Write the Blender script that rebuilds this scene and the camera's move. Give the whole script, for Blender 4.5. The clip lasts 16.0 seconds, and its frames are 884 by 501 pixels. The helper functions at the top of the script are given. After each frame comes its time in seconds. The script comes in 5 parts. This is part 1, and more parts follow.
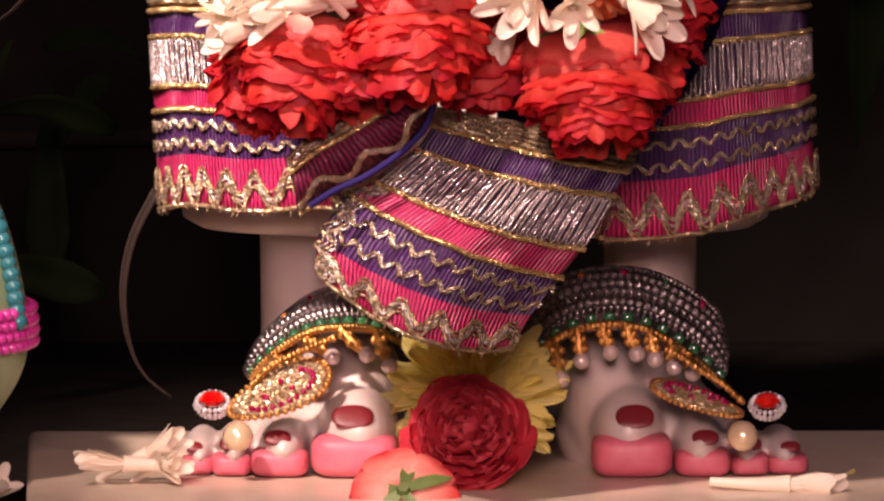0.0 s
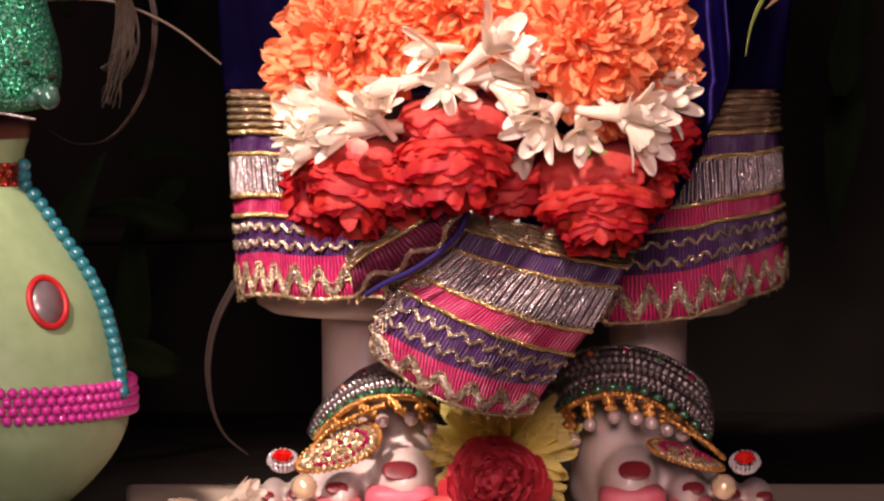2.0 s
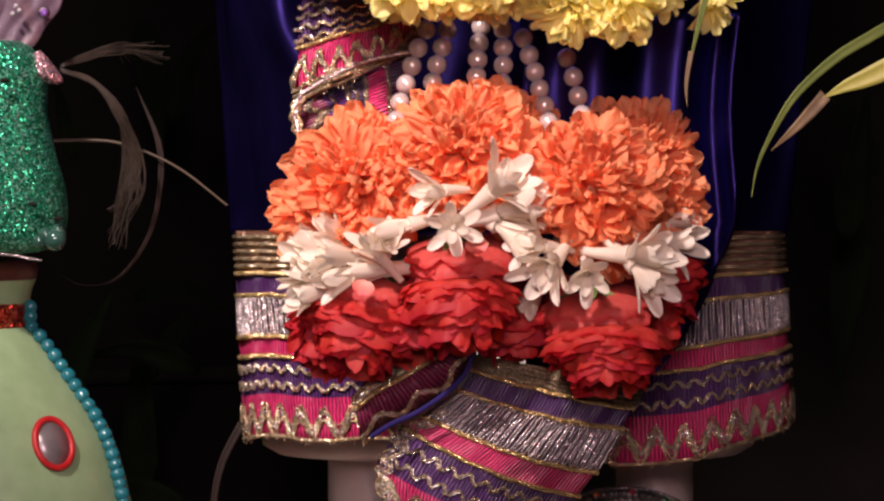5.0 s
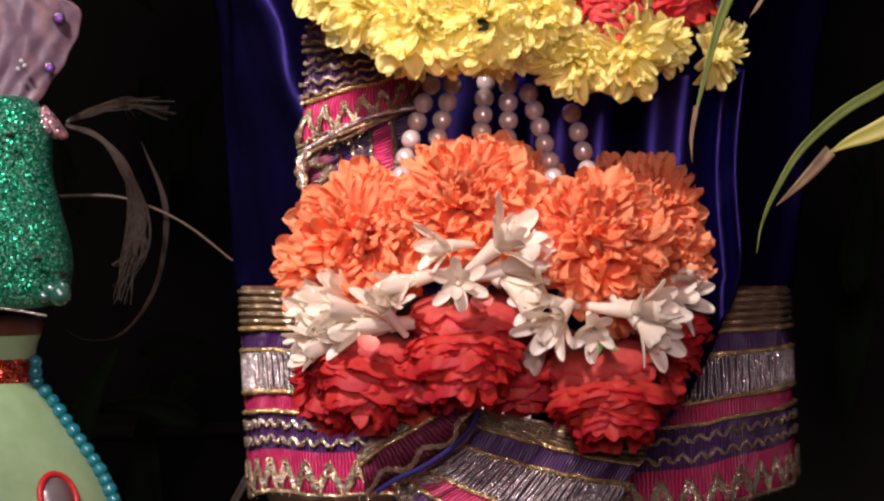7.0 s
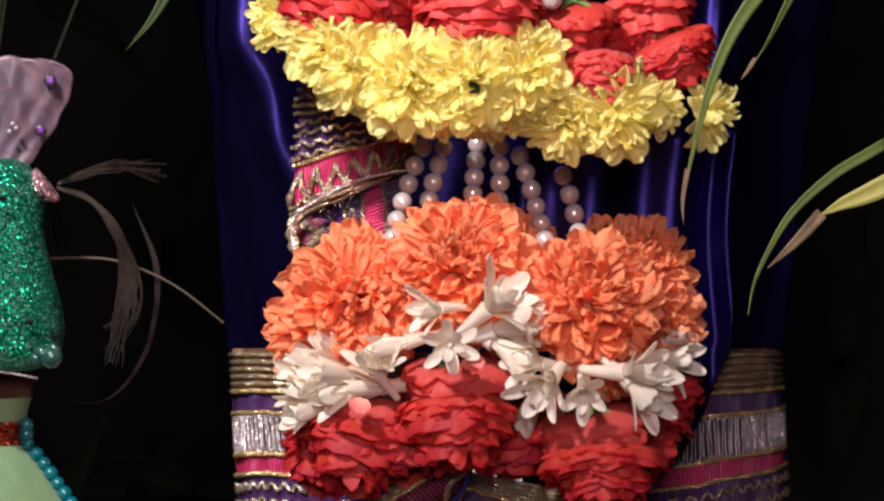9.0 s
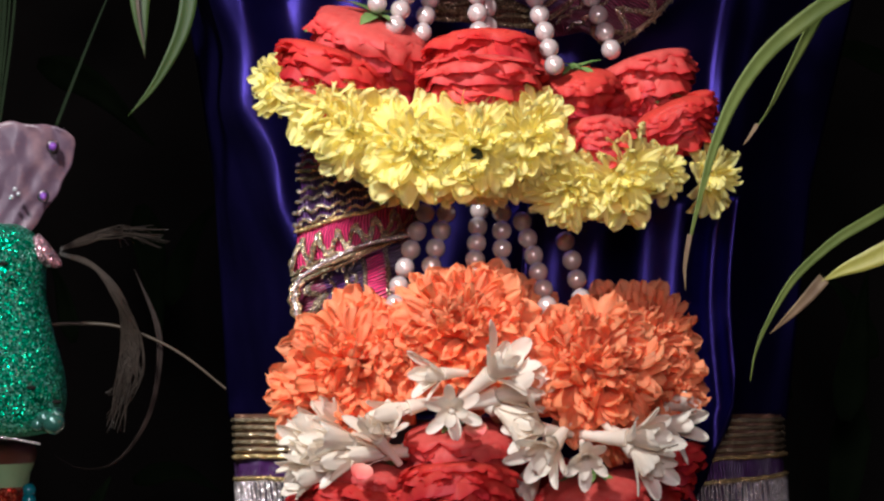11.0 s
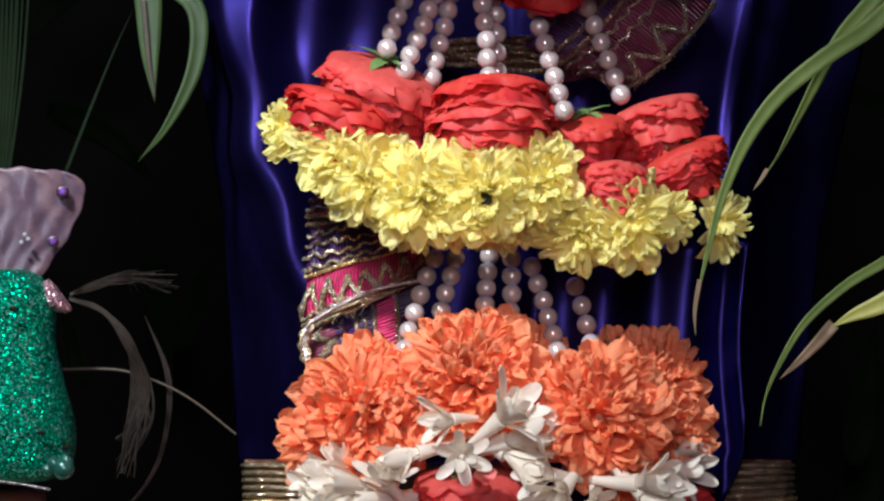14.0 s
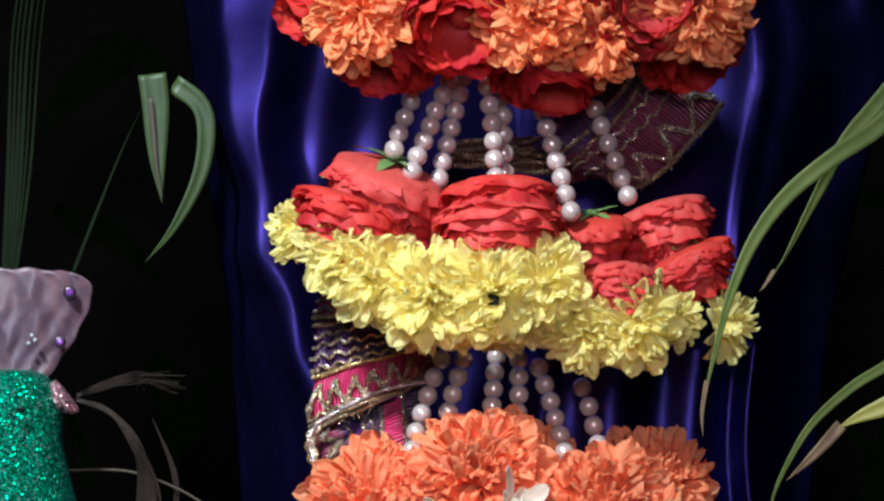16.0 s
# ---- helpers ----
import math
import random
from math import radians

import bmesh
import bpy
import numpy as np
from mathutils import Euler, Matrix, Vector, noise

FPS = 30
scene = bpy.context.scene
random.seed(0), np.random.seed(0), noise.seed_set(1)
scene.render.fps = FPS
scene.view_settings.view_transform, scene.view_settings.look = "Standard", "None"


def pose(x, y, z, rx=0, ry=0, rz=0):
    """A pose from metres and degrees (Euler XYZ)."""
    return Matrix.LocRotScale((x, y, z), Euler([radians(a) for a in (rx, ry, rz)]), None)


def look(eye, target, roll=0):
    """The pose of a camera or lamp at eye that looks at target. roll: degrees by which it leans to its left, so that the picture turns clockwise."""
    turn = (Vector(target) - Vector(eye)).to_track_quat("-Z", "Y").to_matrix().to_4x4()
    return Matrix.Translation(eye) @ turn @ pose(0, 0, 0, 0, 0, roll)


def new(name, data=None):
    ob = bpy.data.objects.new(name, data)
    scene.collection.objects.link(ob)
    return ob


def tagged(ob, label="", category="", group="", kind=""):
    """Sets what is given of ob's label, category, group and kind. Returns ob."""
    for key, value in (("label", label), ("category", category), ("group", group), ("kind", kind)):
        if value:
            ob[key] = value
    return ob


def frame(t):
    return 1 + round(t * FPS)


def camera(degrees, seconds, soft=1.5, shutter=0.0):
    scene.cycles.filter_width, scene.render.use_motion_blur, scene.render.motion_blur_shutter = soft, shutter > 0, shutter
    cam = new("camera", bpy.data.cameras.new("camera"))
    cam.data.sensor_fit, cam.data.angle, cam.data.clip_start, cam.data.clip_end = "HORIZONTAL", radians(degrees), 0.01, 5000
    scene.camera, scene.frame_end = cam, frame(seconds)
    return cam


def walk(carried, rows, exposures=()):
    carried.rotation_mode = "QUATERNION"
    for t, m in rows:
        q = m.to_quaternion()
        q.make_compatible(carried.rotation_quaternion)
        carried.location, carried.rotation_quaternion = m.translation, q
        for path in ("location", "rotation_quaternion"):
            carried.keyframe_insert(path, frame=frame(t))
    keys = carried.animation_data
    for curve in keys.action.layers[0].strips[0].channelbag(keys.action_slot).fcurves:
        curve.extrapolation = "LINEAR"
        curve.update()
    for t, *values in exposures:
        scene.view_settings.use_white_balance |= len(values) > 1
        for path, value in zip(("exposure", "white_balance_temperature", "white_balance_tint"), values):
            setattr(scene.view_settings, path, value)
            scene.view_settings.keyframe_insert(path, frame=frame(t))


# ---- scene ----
K, FAR, EYE_Z = 0.00028, 3.0, 0.33          # one drawing unit in metres; the stand of the tripod
FLOOR_V = 1284.0
cam = camera(2 * math.degrees(math.atan(784 * K / FAR)), 16.0, soft=2.45)
# seconds, eye x y z, and the point of the plane y = 0 that it looks at, x z
PATH = [
    (0, 0.0036, -2.4946, 0.2907, 0.0215, 0.0966),
    (0.5, 0.0038, -2.4951, 0.2910, 0.0226, 0.0983),
    (1, 0.0038, -2.5102, 0.2927, 0.0232, 0.1013),
    (1.5, 0.0015, -2.7508, 0.3114, 0.0182, 0.1055),
    (2, 0.0000, -3.0000, 0.3300, 0.0056, 0.1374),
    (2.5, 0.0000, -3.0000, 0.3300, 0.0034, 0.1572),
    (3, 0.0000, -3.0000, 0.3300, 0.0017, 0.1747),
    (3.5, 0.0000, -3.0000, 0.3300, 0.0034, 0.1846),
    (6, 0.0000, -3.0000, 0.3300, 0.0021, 0.2223),
    (6.5, 0.0000, -3.0000, 0.3300, 0.0021, 0.2288),
    (7, 0.0000, -3.0000, 0.3300, 0.0000, 0.2352),
    (7.5, 0.0000, -3.0000, 0.3300, -0.0009, 0.2436),
    (8, 0.0000, -3.0000, 0.3300, 0.0013, 0.2515),
    (8.5, 0.0000, -3.0000, 0.3300, 0.0043, 0.2592),
    (9, 0.0000, -3.0000, 0.3300, 0.0043, 0.2663),
    (11.5, 0.0000, -3.0000, 0.3300, 0.0021, 0.3041),
    (12, 0.0000, -3.0000, 0.3300, -0.0009, 0.3070),
    (12.5, 0.0000, -3.0000, 0.3300, -0.0008, 0.3098),
    (13, 0.0000, -3.0000, 0.3300, 0.0004, 0.3128),
    (13.5, 0.0000, -3.0000, 0.3300, -0.0004, 0.3158),
    (14, 0.0000, -3.0000, 0.3300, -0.0017, 0.3214),
    (14.5, 0.0000, -3.0000, 0.3300, -0.0034, 0.3308),
    (15, 0.0000, -3.0000, 0.3300, -0.0030, 0.3428),
    (15.5, 0.0000, -3.0000, 0.3300, -0.0062, 0.3544),
    (16, 0.0000, -3.0000, 0.3300, -0.0052, 0.3715),
]
EXPOSURES = [(0.0, 0.65, 7500, 41), (1.0, 0.65, 7500, 41), (1.6, 0.62, 7300, 38), (2.2, 0.4, 7000, 34), (3.5, 0.07, 6700, 32), (6.0, -0.05, 6300, 26), (9.0, -0.1, 5750, 13), (12.0, -0.22, 5250, 2), (16.0, -0.25, 4900, -2)]
walk(cam, [(t, look((ex, ey, ez), (tx, 0.0, tz))) for t, ex, ey, ez, tx, tz in PATH], EXPOSURES)

# ---- light ----
world = bpy.data.worlds.new("hall")
scene.world = world
world.use_nodes = True
world.node_tree.nodes["Background"].inputs[0].default_value = (0.85, 0.8, 1.0, 1)
world.node_tree.nodes["Background"].inputs[1].default_value = 0.06


def lamp(name, eye, target, watts, size, colour, angle=30):
    data = bpy.data.lights.new(name, "SPOT")
    data.energy, data.shadow_soft_size, data.color = watts, size, colour
    data.spot_size, data.spot_blend = radians(angle), 0.9
    ob = new(name, data)
    ob.matrix_world = look(eye, target)
    return ob


lamp("stage_spot", (-0.85, -1.82, 1.85), (-0.03, 0, 0.34), 640, 0.09, (1.0, 0.90, 0.79), 15.2)
lamp("hall_light", (0.0, -3.4, 1.0), (0.03, 0, 0.2), 228, 0.4, (1.0, 0.80, 0.77), 30)


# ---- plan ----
def P(u, v, y=0.0):
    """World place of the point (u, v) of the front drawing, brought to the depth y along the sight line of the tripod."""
    f = (FAR + y) / FAR
    return np.array(((u - 784) * K * f, y, EYE_Z + ((FLOOR_V - v) * K - EYE_Z) * f))


def F(x, v, y=0.0):
    """The same from the larger drawing of the feet."""
    return P((x + 251.3) / 1.2026, (v + 685.4) / 1.2026, y)


def unit(v):
    v = np.asarray(v, float)
    return v / max(1e-9, np.linalg.norm(v))


# ---- materials ----
def material(name, colour, rough=0.5, metal=0.0, dark=None, scale=300.0, bump=0.15, spec=0.5, leaf=0.0, vary=0.0, coat=0.0,
             sheen=0.0, grad=None, sss=0.0, detail=4.0, low=0.35, high=0.7):
    """A surface with grain and stains at two scales. grad: a second colour towards the end of a petal; leaf: light that shines through."""
    m = bpy.data.materials.new(name)
    m.use_nodes = True
    n, l = m.node_tree.nodes, m.node_tree.links
    b = n["Principled BSDF"]
    co = n.new("ShaderNodeTexCoord")
    no = n.new("ShaderNodeTexNoise")
    no.inputs["Scale"].default_value, no.inputs["Detail"].default_value = scale, detail
    l.new(co.outputs["Object"], no.inputs["Vector"])
    no2 = n.new("ShaderNodeTexNoise")
    no2.inputs["Scale"].default_value, no2.inputs["Detail"].default_value = scale / 7, 3
    l.new(co.outputs["Object"], no2.inputs["Vector"])
    dark = dark or [c * 0.6 for c in colour]
    ramp = n.new("ShaderNodeValToRGB")
    ramp.color_ramp.elements[0].color, ramp.color_ramp.elements[1].color = (*dark, 1), (*colour, 1)
    ramp.color_ramp.elements[0].position, ramp.color_ramp.elements[1].position = low, high
    add = n.new("ShaderNodeMath")
    add.operation = "ADD"
    half = n.new("ShaderNodeMath")
    half.operation = "MULTIPLY"
    half.inputs[1].default_value = 0.5
    l.new(no.outputs["Fac"], add.inputs[0]), l.new(no2.outputs["Fac"], add.inputs[1])
    l.new(add.outputs[0], half.inputs[0]), l.new(half.outputs[0], ramp.inputs["Fac"])
    out = ramp.outputs["Color"]
    if grad:
        uv = n.new("ShaderNodeUVMap")
        sep = n.new("ShaderNodeSeparateXYZ")
        l.new(uv.outputs[0], sep.inputs[0])
        pw = n.new("ShaderNodeMath")
        pw.operation = "POWER"
        pw.inputs[1].default_value = grad[1]
        l.new(sep.outputs[1], pw.inputs[0])
        mx = n.new("ShaderNodeMix")
        mx.data_type = "RGBA"
        l.new(pw.outputs[0], mx.inputs[0]), l.new(out, mx.inputs[6])
        mx.inputs[7].default_value = (*grad[0], 1)
        out = mx.outputs[2]
    if vary:
        geo = n.new("ShaderNodeNewGeometry")
        hs = n.new("ShaderNodeHueSaturation")
        mp = n.new("ShaderNodeMapRange")
        mp.inputs[3].default_value, mp.inputs[4].default_value = 1 - vary, 1 + vary
        l.new(geo.outputs["Random Per Island"], mp.inputs[0]), l.new(mp.outputs[0], hs.inputs["Value"])
        mh = n.new("ShaderNodeMapRange")
        mh.inputs[3].default_value, mh.inputs[4].default_value = 0.5 - vary * 0.035, 0.5 + vary * 0.035
        l.new(geo.outputs["Random Per Island"], mh.inputs[0]), l.new(mh.outputs[0], hs.inputs["Hue"])
        l.new(out, hs.inputs["Color"])
        out = hs.outputs[0]
    l.new(out, b.inputs["Base Color"])
    b.inputs["Roughness"].default_value, b.inputs["Metallic"].default_value = rough, metal
    b.inputs["Specular IOR Level"].default_value, b.inputs["Coat Weight"].default_value = spec, coat
    b.inputs["Sheen Weight"].default_value = sheen
    if sss:
        b.inputs["Subsurface Weight"].default_value, b.inputs["Subsurface Scale"].default_value = sss, 0.004
    if bump:
        bp = n.new("ShaderNodeBump")
        bp.inputs["Strength"].default_value, bp.inputs["Distance"].default_value = bump, 0.0006
        l.new(no.outputs["Fac"], bp.inputs["Height"]), l.new(bp.outputs[0], b.inputs["Normal"])
    if leaf:
        tr = n.new("ShaderNodeBsdfTranslucent")
        mix = n.new("ShaderNodeMixShader")
        mix.inputs[0].default_value = leaf
        l.new(out, tr.inputs[0]), l.new(b.outputs[0], mix.inputs[1]), l.new(tr.outputs[0], mix.inputs[2])
        l.new(mix.outputs[0], n["Material Output"].inputs["Surface"])
    return m


def woven(name, colour, dark, rough=0.45, metal=0.0, pitch=0.0021, sheen=0.0, bump=1.0):
    """Thread laid side by side across a ribbon, with gaps between the bundles."""
    m = material(name, colour, rough, metal, dark=dark, scale=900, bump=0, sheen=sheen)
    n, l = m.node_tree.nodes, m.node_tree.links
    b = n["Principled BSDF"]
    uv = n.new("ShaderNodeUVMap")
    wave = n.new("ShaderNodeTexWave")
    wave.inputs["Scale"].default_value = 0.314 / pitch
    wave.inputs["Distortion"].default_value, wave.inputs["Detail"].default_value = 2.5, 1.0
    wave.inputs["Detail Scale"].default_value = 1.5
    l.new(uv.outputs[0], wave.inputs["Vector"])
    old = b.inputs["Base Color"].links[0].from_socket
    mx = n.new("ShaderNodeMix")
    mx.data_type = "RGBA"
    rp = n.new("ShaderNodeMapRange")
    rp.inputs[1].default_value, rp.inputs[2].default_value = 0.12, 0.5
    l.new(wave.outputs["Fac"], rp.inputs[0]), l.new(rp.outputs[0], mx.inputs[0])
    mx.inputs[6].default_value = (*[c * 0.35 for c in dark], 1)
    l.new(old, mx.inputs[7]), l.new(mx.outputs[2], b.inputs["Base Color"])
    bp = n.new("ShaderNodeBump")
    bp.inputs["Strength"].default_value, bp.inputs["Distance"].default_value = bump, 0.0008
    l.new(wave.outputs["Fac"], bp.inputs["Height"]), l.new(bp.outputs[0], b.inputs["Normal"])
    return m


def glitter(name, colour, spark, scale=700.0, tilt=1.5, rough=0.28):
    """Flakes of foil that each lie at an angle of their own."""
    m = bpy.data.materials.new(name)
    m.use_nodes = True
    n, l = m.node_tree.nodes, m.node_tree.links
    b = n["Principled BSDF"]
    co = n.new("ShaderNodeTexCoord")
    vo = n.new("ShaderNodeTexVoronoi")
    vo.inputs["Scale"].default_value = scale
    l.new(co.outputs["Object"], vo.inputs["Vector"])
    sub = n.new("ShaderNodeVectorMath")
    sub.operation = "SUBTRACT"
    sub.inputs[1].default_value = (0.5, 0.5, 0.5)
    l.new(vo.outputs["Color"], sub.inputs[0])
    sc = n.new("ShaderNodeVectorMath")
    sc.operation = "SCALE"
    sc.inputs["Scale"].default_value = tilt
    l.new(sub.outputs[0], sc.inputs[0])
    geo = n.new("ShaderNodeNewGeometry")
    ad = n.new("ShaderNodeVectorMath")
    l.new(geo.outputs["Normal"], ad.inputs[0]), l.new(sc.outputs[0], ad.inputs[1])
    nm = n.new("ShaderNodeVectorMath")
    nm.operation = "NORMALIZE"
    l.new(ad.outputs[0], nm.inputs[0]), l.new(nm.outputs[0], b.inputs["Normal"])
    sep = n.new("ShaderNodeSeparateColor")
    l.new(vo.outputs["Color"], sep.inputs[0])
    ramp = n.new("ShaderNodeValToRGB")
    ramp.color_ramp.elements[0].color, ramp.color_ramp.elements[1].color = (*[c * 0.35 for c in colour], 1), (*spark, 1)
    mid = ramp.color_ramp.elements.new(0.6)
    mid.color = (*colour, 1)
    l.new(sep.outputs[0], ramp.inputs[0]), l.new(ramp.outputs[0], b.inputs["Base Color"])
    b.inputs["Metallic"].default_value, b.inputs["Roughness"].default_value = 0.75, rough
    return m


GOLD = glitter("gold_thread", (0.50, 0.34, 0.18), (1.0, 0.85, 0.60), 1700, 1.05, 0.24)
GOLD_CORD = glitter("gold_cord", (0.76, 0.48, 0.18), (1.0, 0.82, 0.45), 1600, 1.0, 0.24)
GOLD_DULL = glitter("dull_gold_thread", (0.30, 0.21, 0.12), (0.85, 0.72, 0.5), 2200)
SILVER = glitter("silver_thread", (0.74, 0.60, 0.58), (1.0, 0.94, 0.92), 1700, 1.05, 0.24)
SPARK = glitter("sparkling_stone", (0.20, 0.165, 0.16), (0.6, 0.54, 0.52), 900)
MARBLE = material("marble", (0.60, 0.51, 0.47), 0.33, dark=(0.50, 0.40, 0.36), scale=60, bump=0.05, sss=0.15)
SLAB = material("slab_marble", (0.74, 0.62, 0.48), 0.28, dark=(0.58, 0.46, 0.35), scale=40, bump=0.05)
LAC = material("pink_lac_paint", (0.66, 0.15, 0.18), 0.5, dark=(0.52, 0.09, 0.13), scale=150, bump=0.35)
NAIL = material("red_nail_paint", (0.17, 0.009, 0.013), 0.45, dark=(0.12, 0.006, 0.009), scale=300, bump=0.3)
SATIN = material("purple_satin", (0.034, 0.023, 0.16), 0.34, 0.92, dark=(0.016, 0.010, 0.085), scale=40, bump=0.3)
PIPING = material("violet_cord", (0.022, 0.013, 0.11), 0.8, scale=900, bump=0.5, spec=0.2)
ROSE = material("rose_petal", (0.76, 0.085, 0.055), 0.6, dark=(0.64, 0.045, 0.035), scale=260, bump=0.5, leaf=0.52, vary=0.15,
                grad=((0.66, 0.016, 0.024), 9.0))
ROSE_DEEP = material("deep_rose_petal", (0.74, 0.07, 0.055), 0.6, dark=(0.60, 0.032, 0.032), scale=260, bump=0.5, leaf=0.5, vary=0.15,
                     grad=((0.55, 0.012, 0.022), 7.0))
ROSE_PALE = material("pink_red_petal", (0.76, 0.15, 0.12), 0.6, dark=(0.66, 0.075, 0.065), scale=260, bump=0.5, leaf=0.5, vary=0.15,
                     grad=((0.72, 0.03, 0.035), 9.0))
ROSE_CRIMSON = material("crimson_petal", (0.72, 0.075, 0.10), 0.55, dark=(0.60, 0.04, 0.06), scale=260, bump=0.4, leaf=0.45, vary=0.15)
ROSE_BLUSH = material("blush_petal", (0.86, 0.46, 0.36), 0.5, dark=(0.82, 0.26, 0.2), scale=220, bump=0.3, leaf=0.2, vary=0.1,
                      grad=((0.70, 0.02, 0.03), 1.3))
ORANGE = material("orange_petal", (1.0, 0.47, 0.24), 0.65, dark=(1.0, 0.36, 0.15), scale=220, bump=0.1, leaf=0.6, vary=0.12)
ORANGE_SOFT = material("light_orange_petal", (1.0, 0.50, 0.22), 0.65, dark=(0.98, 0.37, 0.13), scale=220, bump=0.1, leaf=0.6, vary=0.12)
YELLOW = material("yellow_petal", (0.99, 0.92, 0.43), 0.6, dark=(0.98, 0.88, 0.30), scale=220, bump=0.1, leaf=0.62, vary=0.07)
WHITE = material("white_petal", (0.90, 0.82, 0.71), 0.45, dark=(0.86, 0.75, 0.60), scale=120, bump=0.15, leaf=0.4, vary=0.06)
SEPAL = material("green_sepal", (0.17, 0.24, 0.07), 0.5, dark=(0.09, 0.15, 0.035), scale=200, bump=0.3, leaf=0.15, vary=0.2)
# near-black green that paints the shade of a gap between petals
GAP_SHADE = material("petal_gap_shade", (0.02, 0.024, 0.008), 0.8, scale=500, bump=0.5)
BLADE = material("grass_blade", (0.25, 0.29, 0.07), 0.5, dark=(0.13, 0.18, 0.035), scale=90, bump=0.3, leaf=0.2)
# weaker light on the drooping leaf is put into this darker green
BLADE_DIMMED = material("dimmed_green_leaf", (0.042, 0.068, 0.012), 0.5, dark=(0.022, 0.040, 0.007), scale=90, bump=0.3, leaf=0.1)
# the shade over the stems is put into this darkened grass colour
BLADE_SHADE_TONE = material("grass_blade_shade_tone", (0.008, 0.014, 0.004), 0.7, dark=(0.004, 0.008, 0.002), scale=90, bump=0.3, spec=0.1)
BLADE_DRY = material("dry_grass", (0.30, 0.21, 0.11), 0.6, dark=(0.17, 0.10, 0.05), scale=200, bump=0.4)
BLADE_YELLOW = material("yellowed_stalk", (0.46, 0.41, 0.08), 0.45, dark=(0.33, 0.32, 0.06), scale=120, bump=0.3)
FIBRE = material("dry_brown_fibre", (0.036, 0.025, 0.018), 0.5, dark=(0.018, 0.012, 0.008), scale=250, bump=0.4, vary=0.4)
# dry grass darkened, with the dimness of its place put into the colour
STRAW_DIMMED = material("straw_dimmed_tone", (0.065, 0.042, 0.024), 0.6, dark=(0.035, 0.024, 0.012), scale=250, bump=0.4)
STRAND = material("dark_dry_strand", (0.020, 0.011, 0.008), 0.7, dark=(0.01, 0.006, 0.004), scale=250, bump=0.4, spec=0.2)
PEARL = material("pearl", (0.62, 0.46, 0.41), 0.2, 0.35, dark=(0.45, 0.38, 0.37), scale=200, bump=0.0, coat=1.0)
PEARL_GOLD = material("cream_pearl", (0.80, 0.60, 0.38), 0.22, 0.35, dark=(0.74, 0.54, 0.34), scale=200, bump=0.0, coat=1.0)


GOLD_METAL = material("gold_metal", (0.72, 0.40, 0.13), 0.34, 1.0, dark=(0.45, 0.2, 0.05), scale=900, bump=0.9)

SILVER_METAL = material("dark_silver", (0.44, 0.39, 0.38), 0.3, 1.0, dark=(0.14, 0.115, 0.115), scale=900, bump=0.8)
CRYSTAL = material("crystal", (0.85, 0.83, 0.85), 0.08, 0.6, dark=(0.6, 0.58, 0.6), scale=900, bump=0.4)
RUBY = material("ruby_glass", (0.30, 0.0, 0.05), 0.12, 0.2, dark=(0.2, 0.0, 0.03), scale=300, bump=0.0, coat=0.6)
RED_GEM = material("red_gem", (0.85, 0.03, 0.01), 0.06, 0.25, dark=(0.5, 0.0, 0.0), scale=200, bump=0.0, coat=1.0)
EMERALD = material("emerald_glass", (0.01, 0.10, 0.035), 0.1, 0.0, dark=(0.005, 0.05, 0.02), scale=300, bump=0.0, coat=1.0)
AMBER = material("orange_stone", (0.8, 0.2, 0.04), 0.2, scale=300, coat=0.5)
PINK = woven("pink_ribbon", (0.78, 0.034, 0.15), (0.5, 0.02, 0.11))
PURPLE = woven("purple_ribbon", (0.105, 0.021, 0.155), (0.05, 0.01, 0.075))
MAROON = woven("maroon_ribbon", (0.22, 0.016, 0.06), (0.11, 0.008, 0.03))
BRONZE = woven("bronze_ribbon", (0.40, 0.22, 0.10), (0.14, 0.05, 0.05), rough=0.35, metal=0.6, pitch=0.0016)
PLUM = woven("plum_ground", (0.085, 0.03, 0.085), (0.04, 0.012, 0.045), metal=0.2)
POT_GREEN = material("pale_green_paint", (0.30, 0.43, 0.23), 0.45, dark=(0.21, 0.33, 0.155), scale=90, bump=0.6)
POT_DARK = material("brown_neck_paint", (0.10, 0.035, 0.02), 0.3, scale=90, bump=0.2)
TEAL = material("teal_bead", (0.006, 0.15, 0.18), 0.22, dark=(0.005, 0.10, 0.125), scale=150, bump=0.05, coat=0.4)
MAGENTA = material("magenta_bead", (0.62, 0.04, 0.30), 0.2, dark=(0.52, 0.03, 0.24), scale=150, bump=0.0, coat=0.5)
RED_TRIM = material("red_trim", (0.62, 0.02, 0.02), 0.4, scale=500, bump=0.4)
RED_FOIL = glitter("red_foil", (0.55, 0.03, 0.01), (0.95, 0.3, 0.15), 900)
GREEN_GLITTER = glitter("green_glitter", (0.0, 0.26, 0.12), (0.35, 0.95, 0.75), 1300)
PINK_GLITTER = glitter("pink_glitter", (0.75, 0.35, 0.4), (1.0, 0.8, 0.85), 1000)
CLEAR_GLUE = material("silvery_glue", (0.04, 0.11, 0.085), 0.15, 0.3, dark=(0.02, 0.07, 0.05), scale=150, bump=0.6, coat=0.8)
MIRROR = material("mirror_glass", (0.30, 0.26, 0.26), 0.3, 0.4, dark=(0.2, 0.17, 0.17), scale=120, bump=0.1)
MAUVE = material("mauve_shell", (0.22, 0.125, 0.135), 0.4, dark=(0.10, 0.06, 0.085), scale=110, bump=0.5, coat=0.05, leaf=0.15, low=0.42, high=0.6)
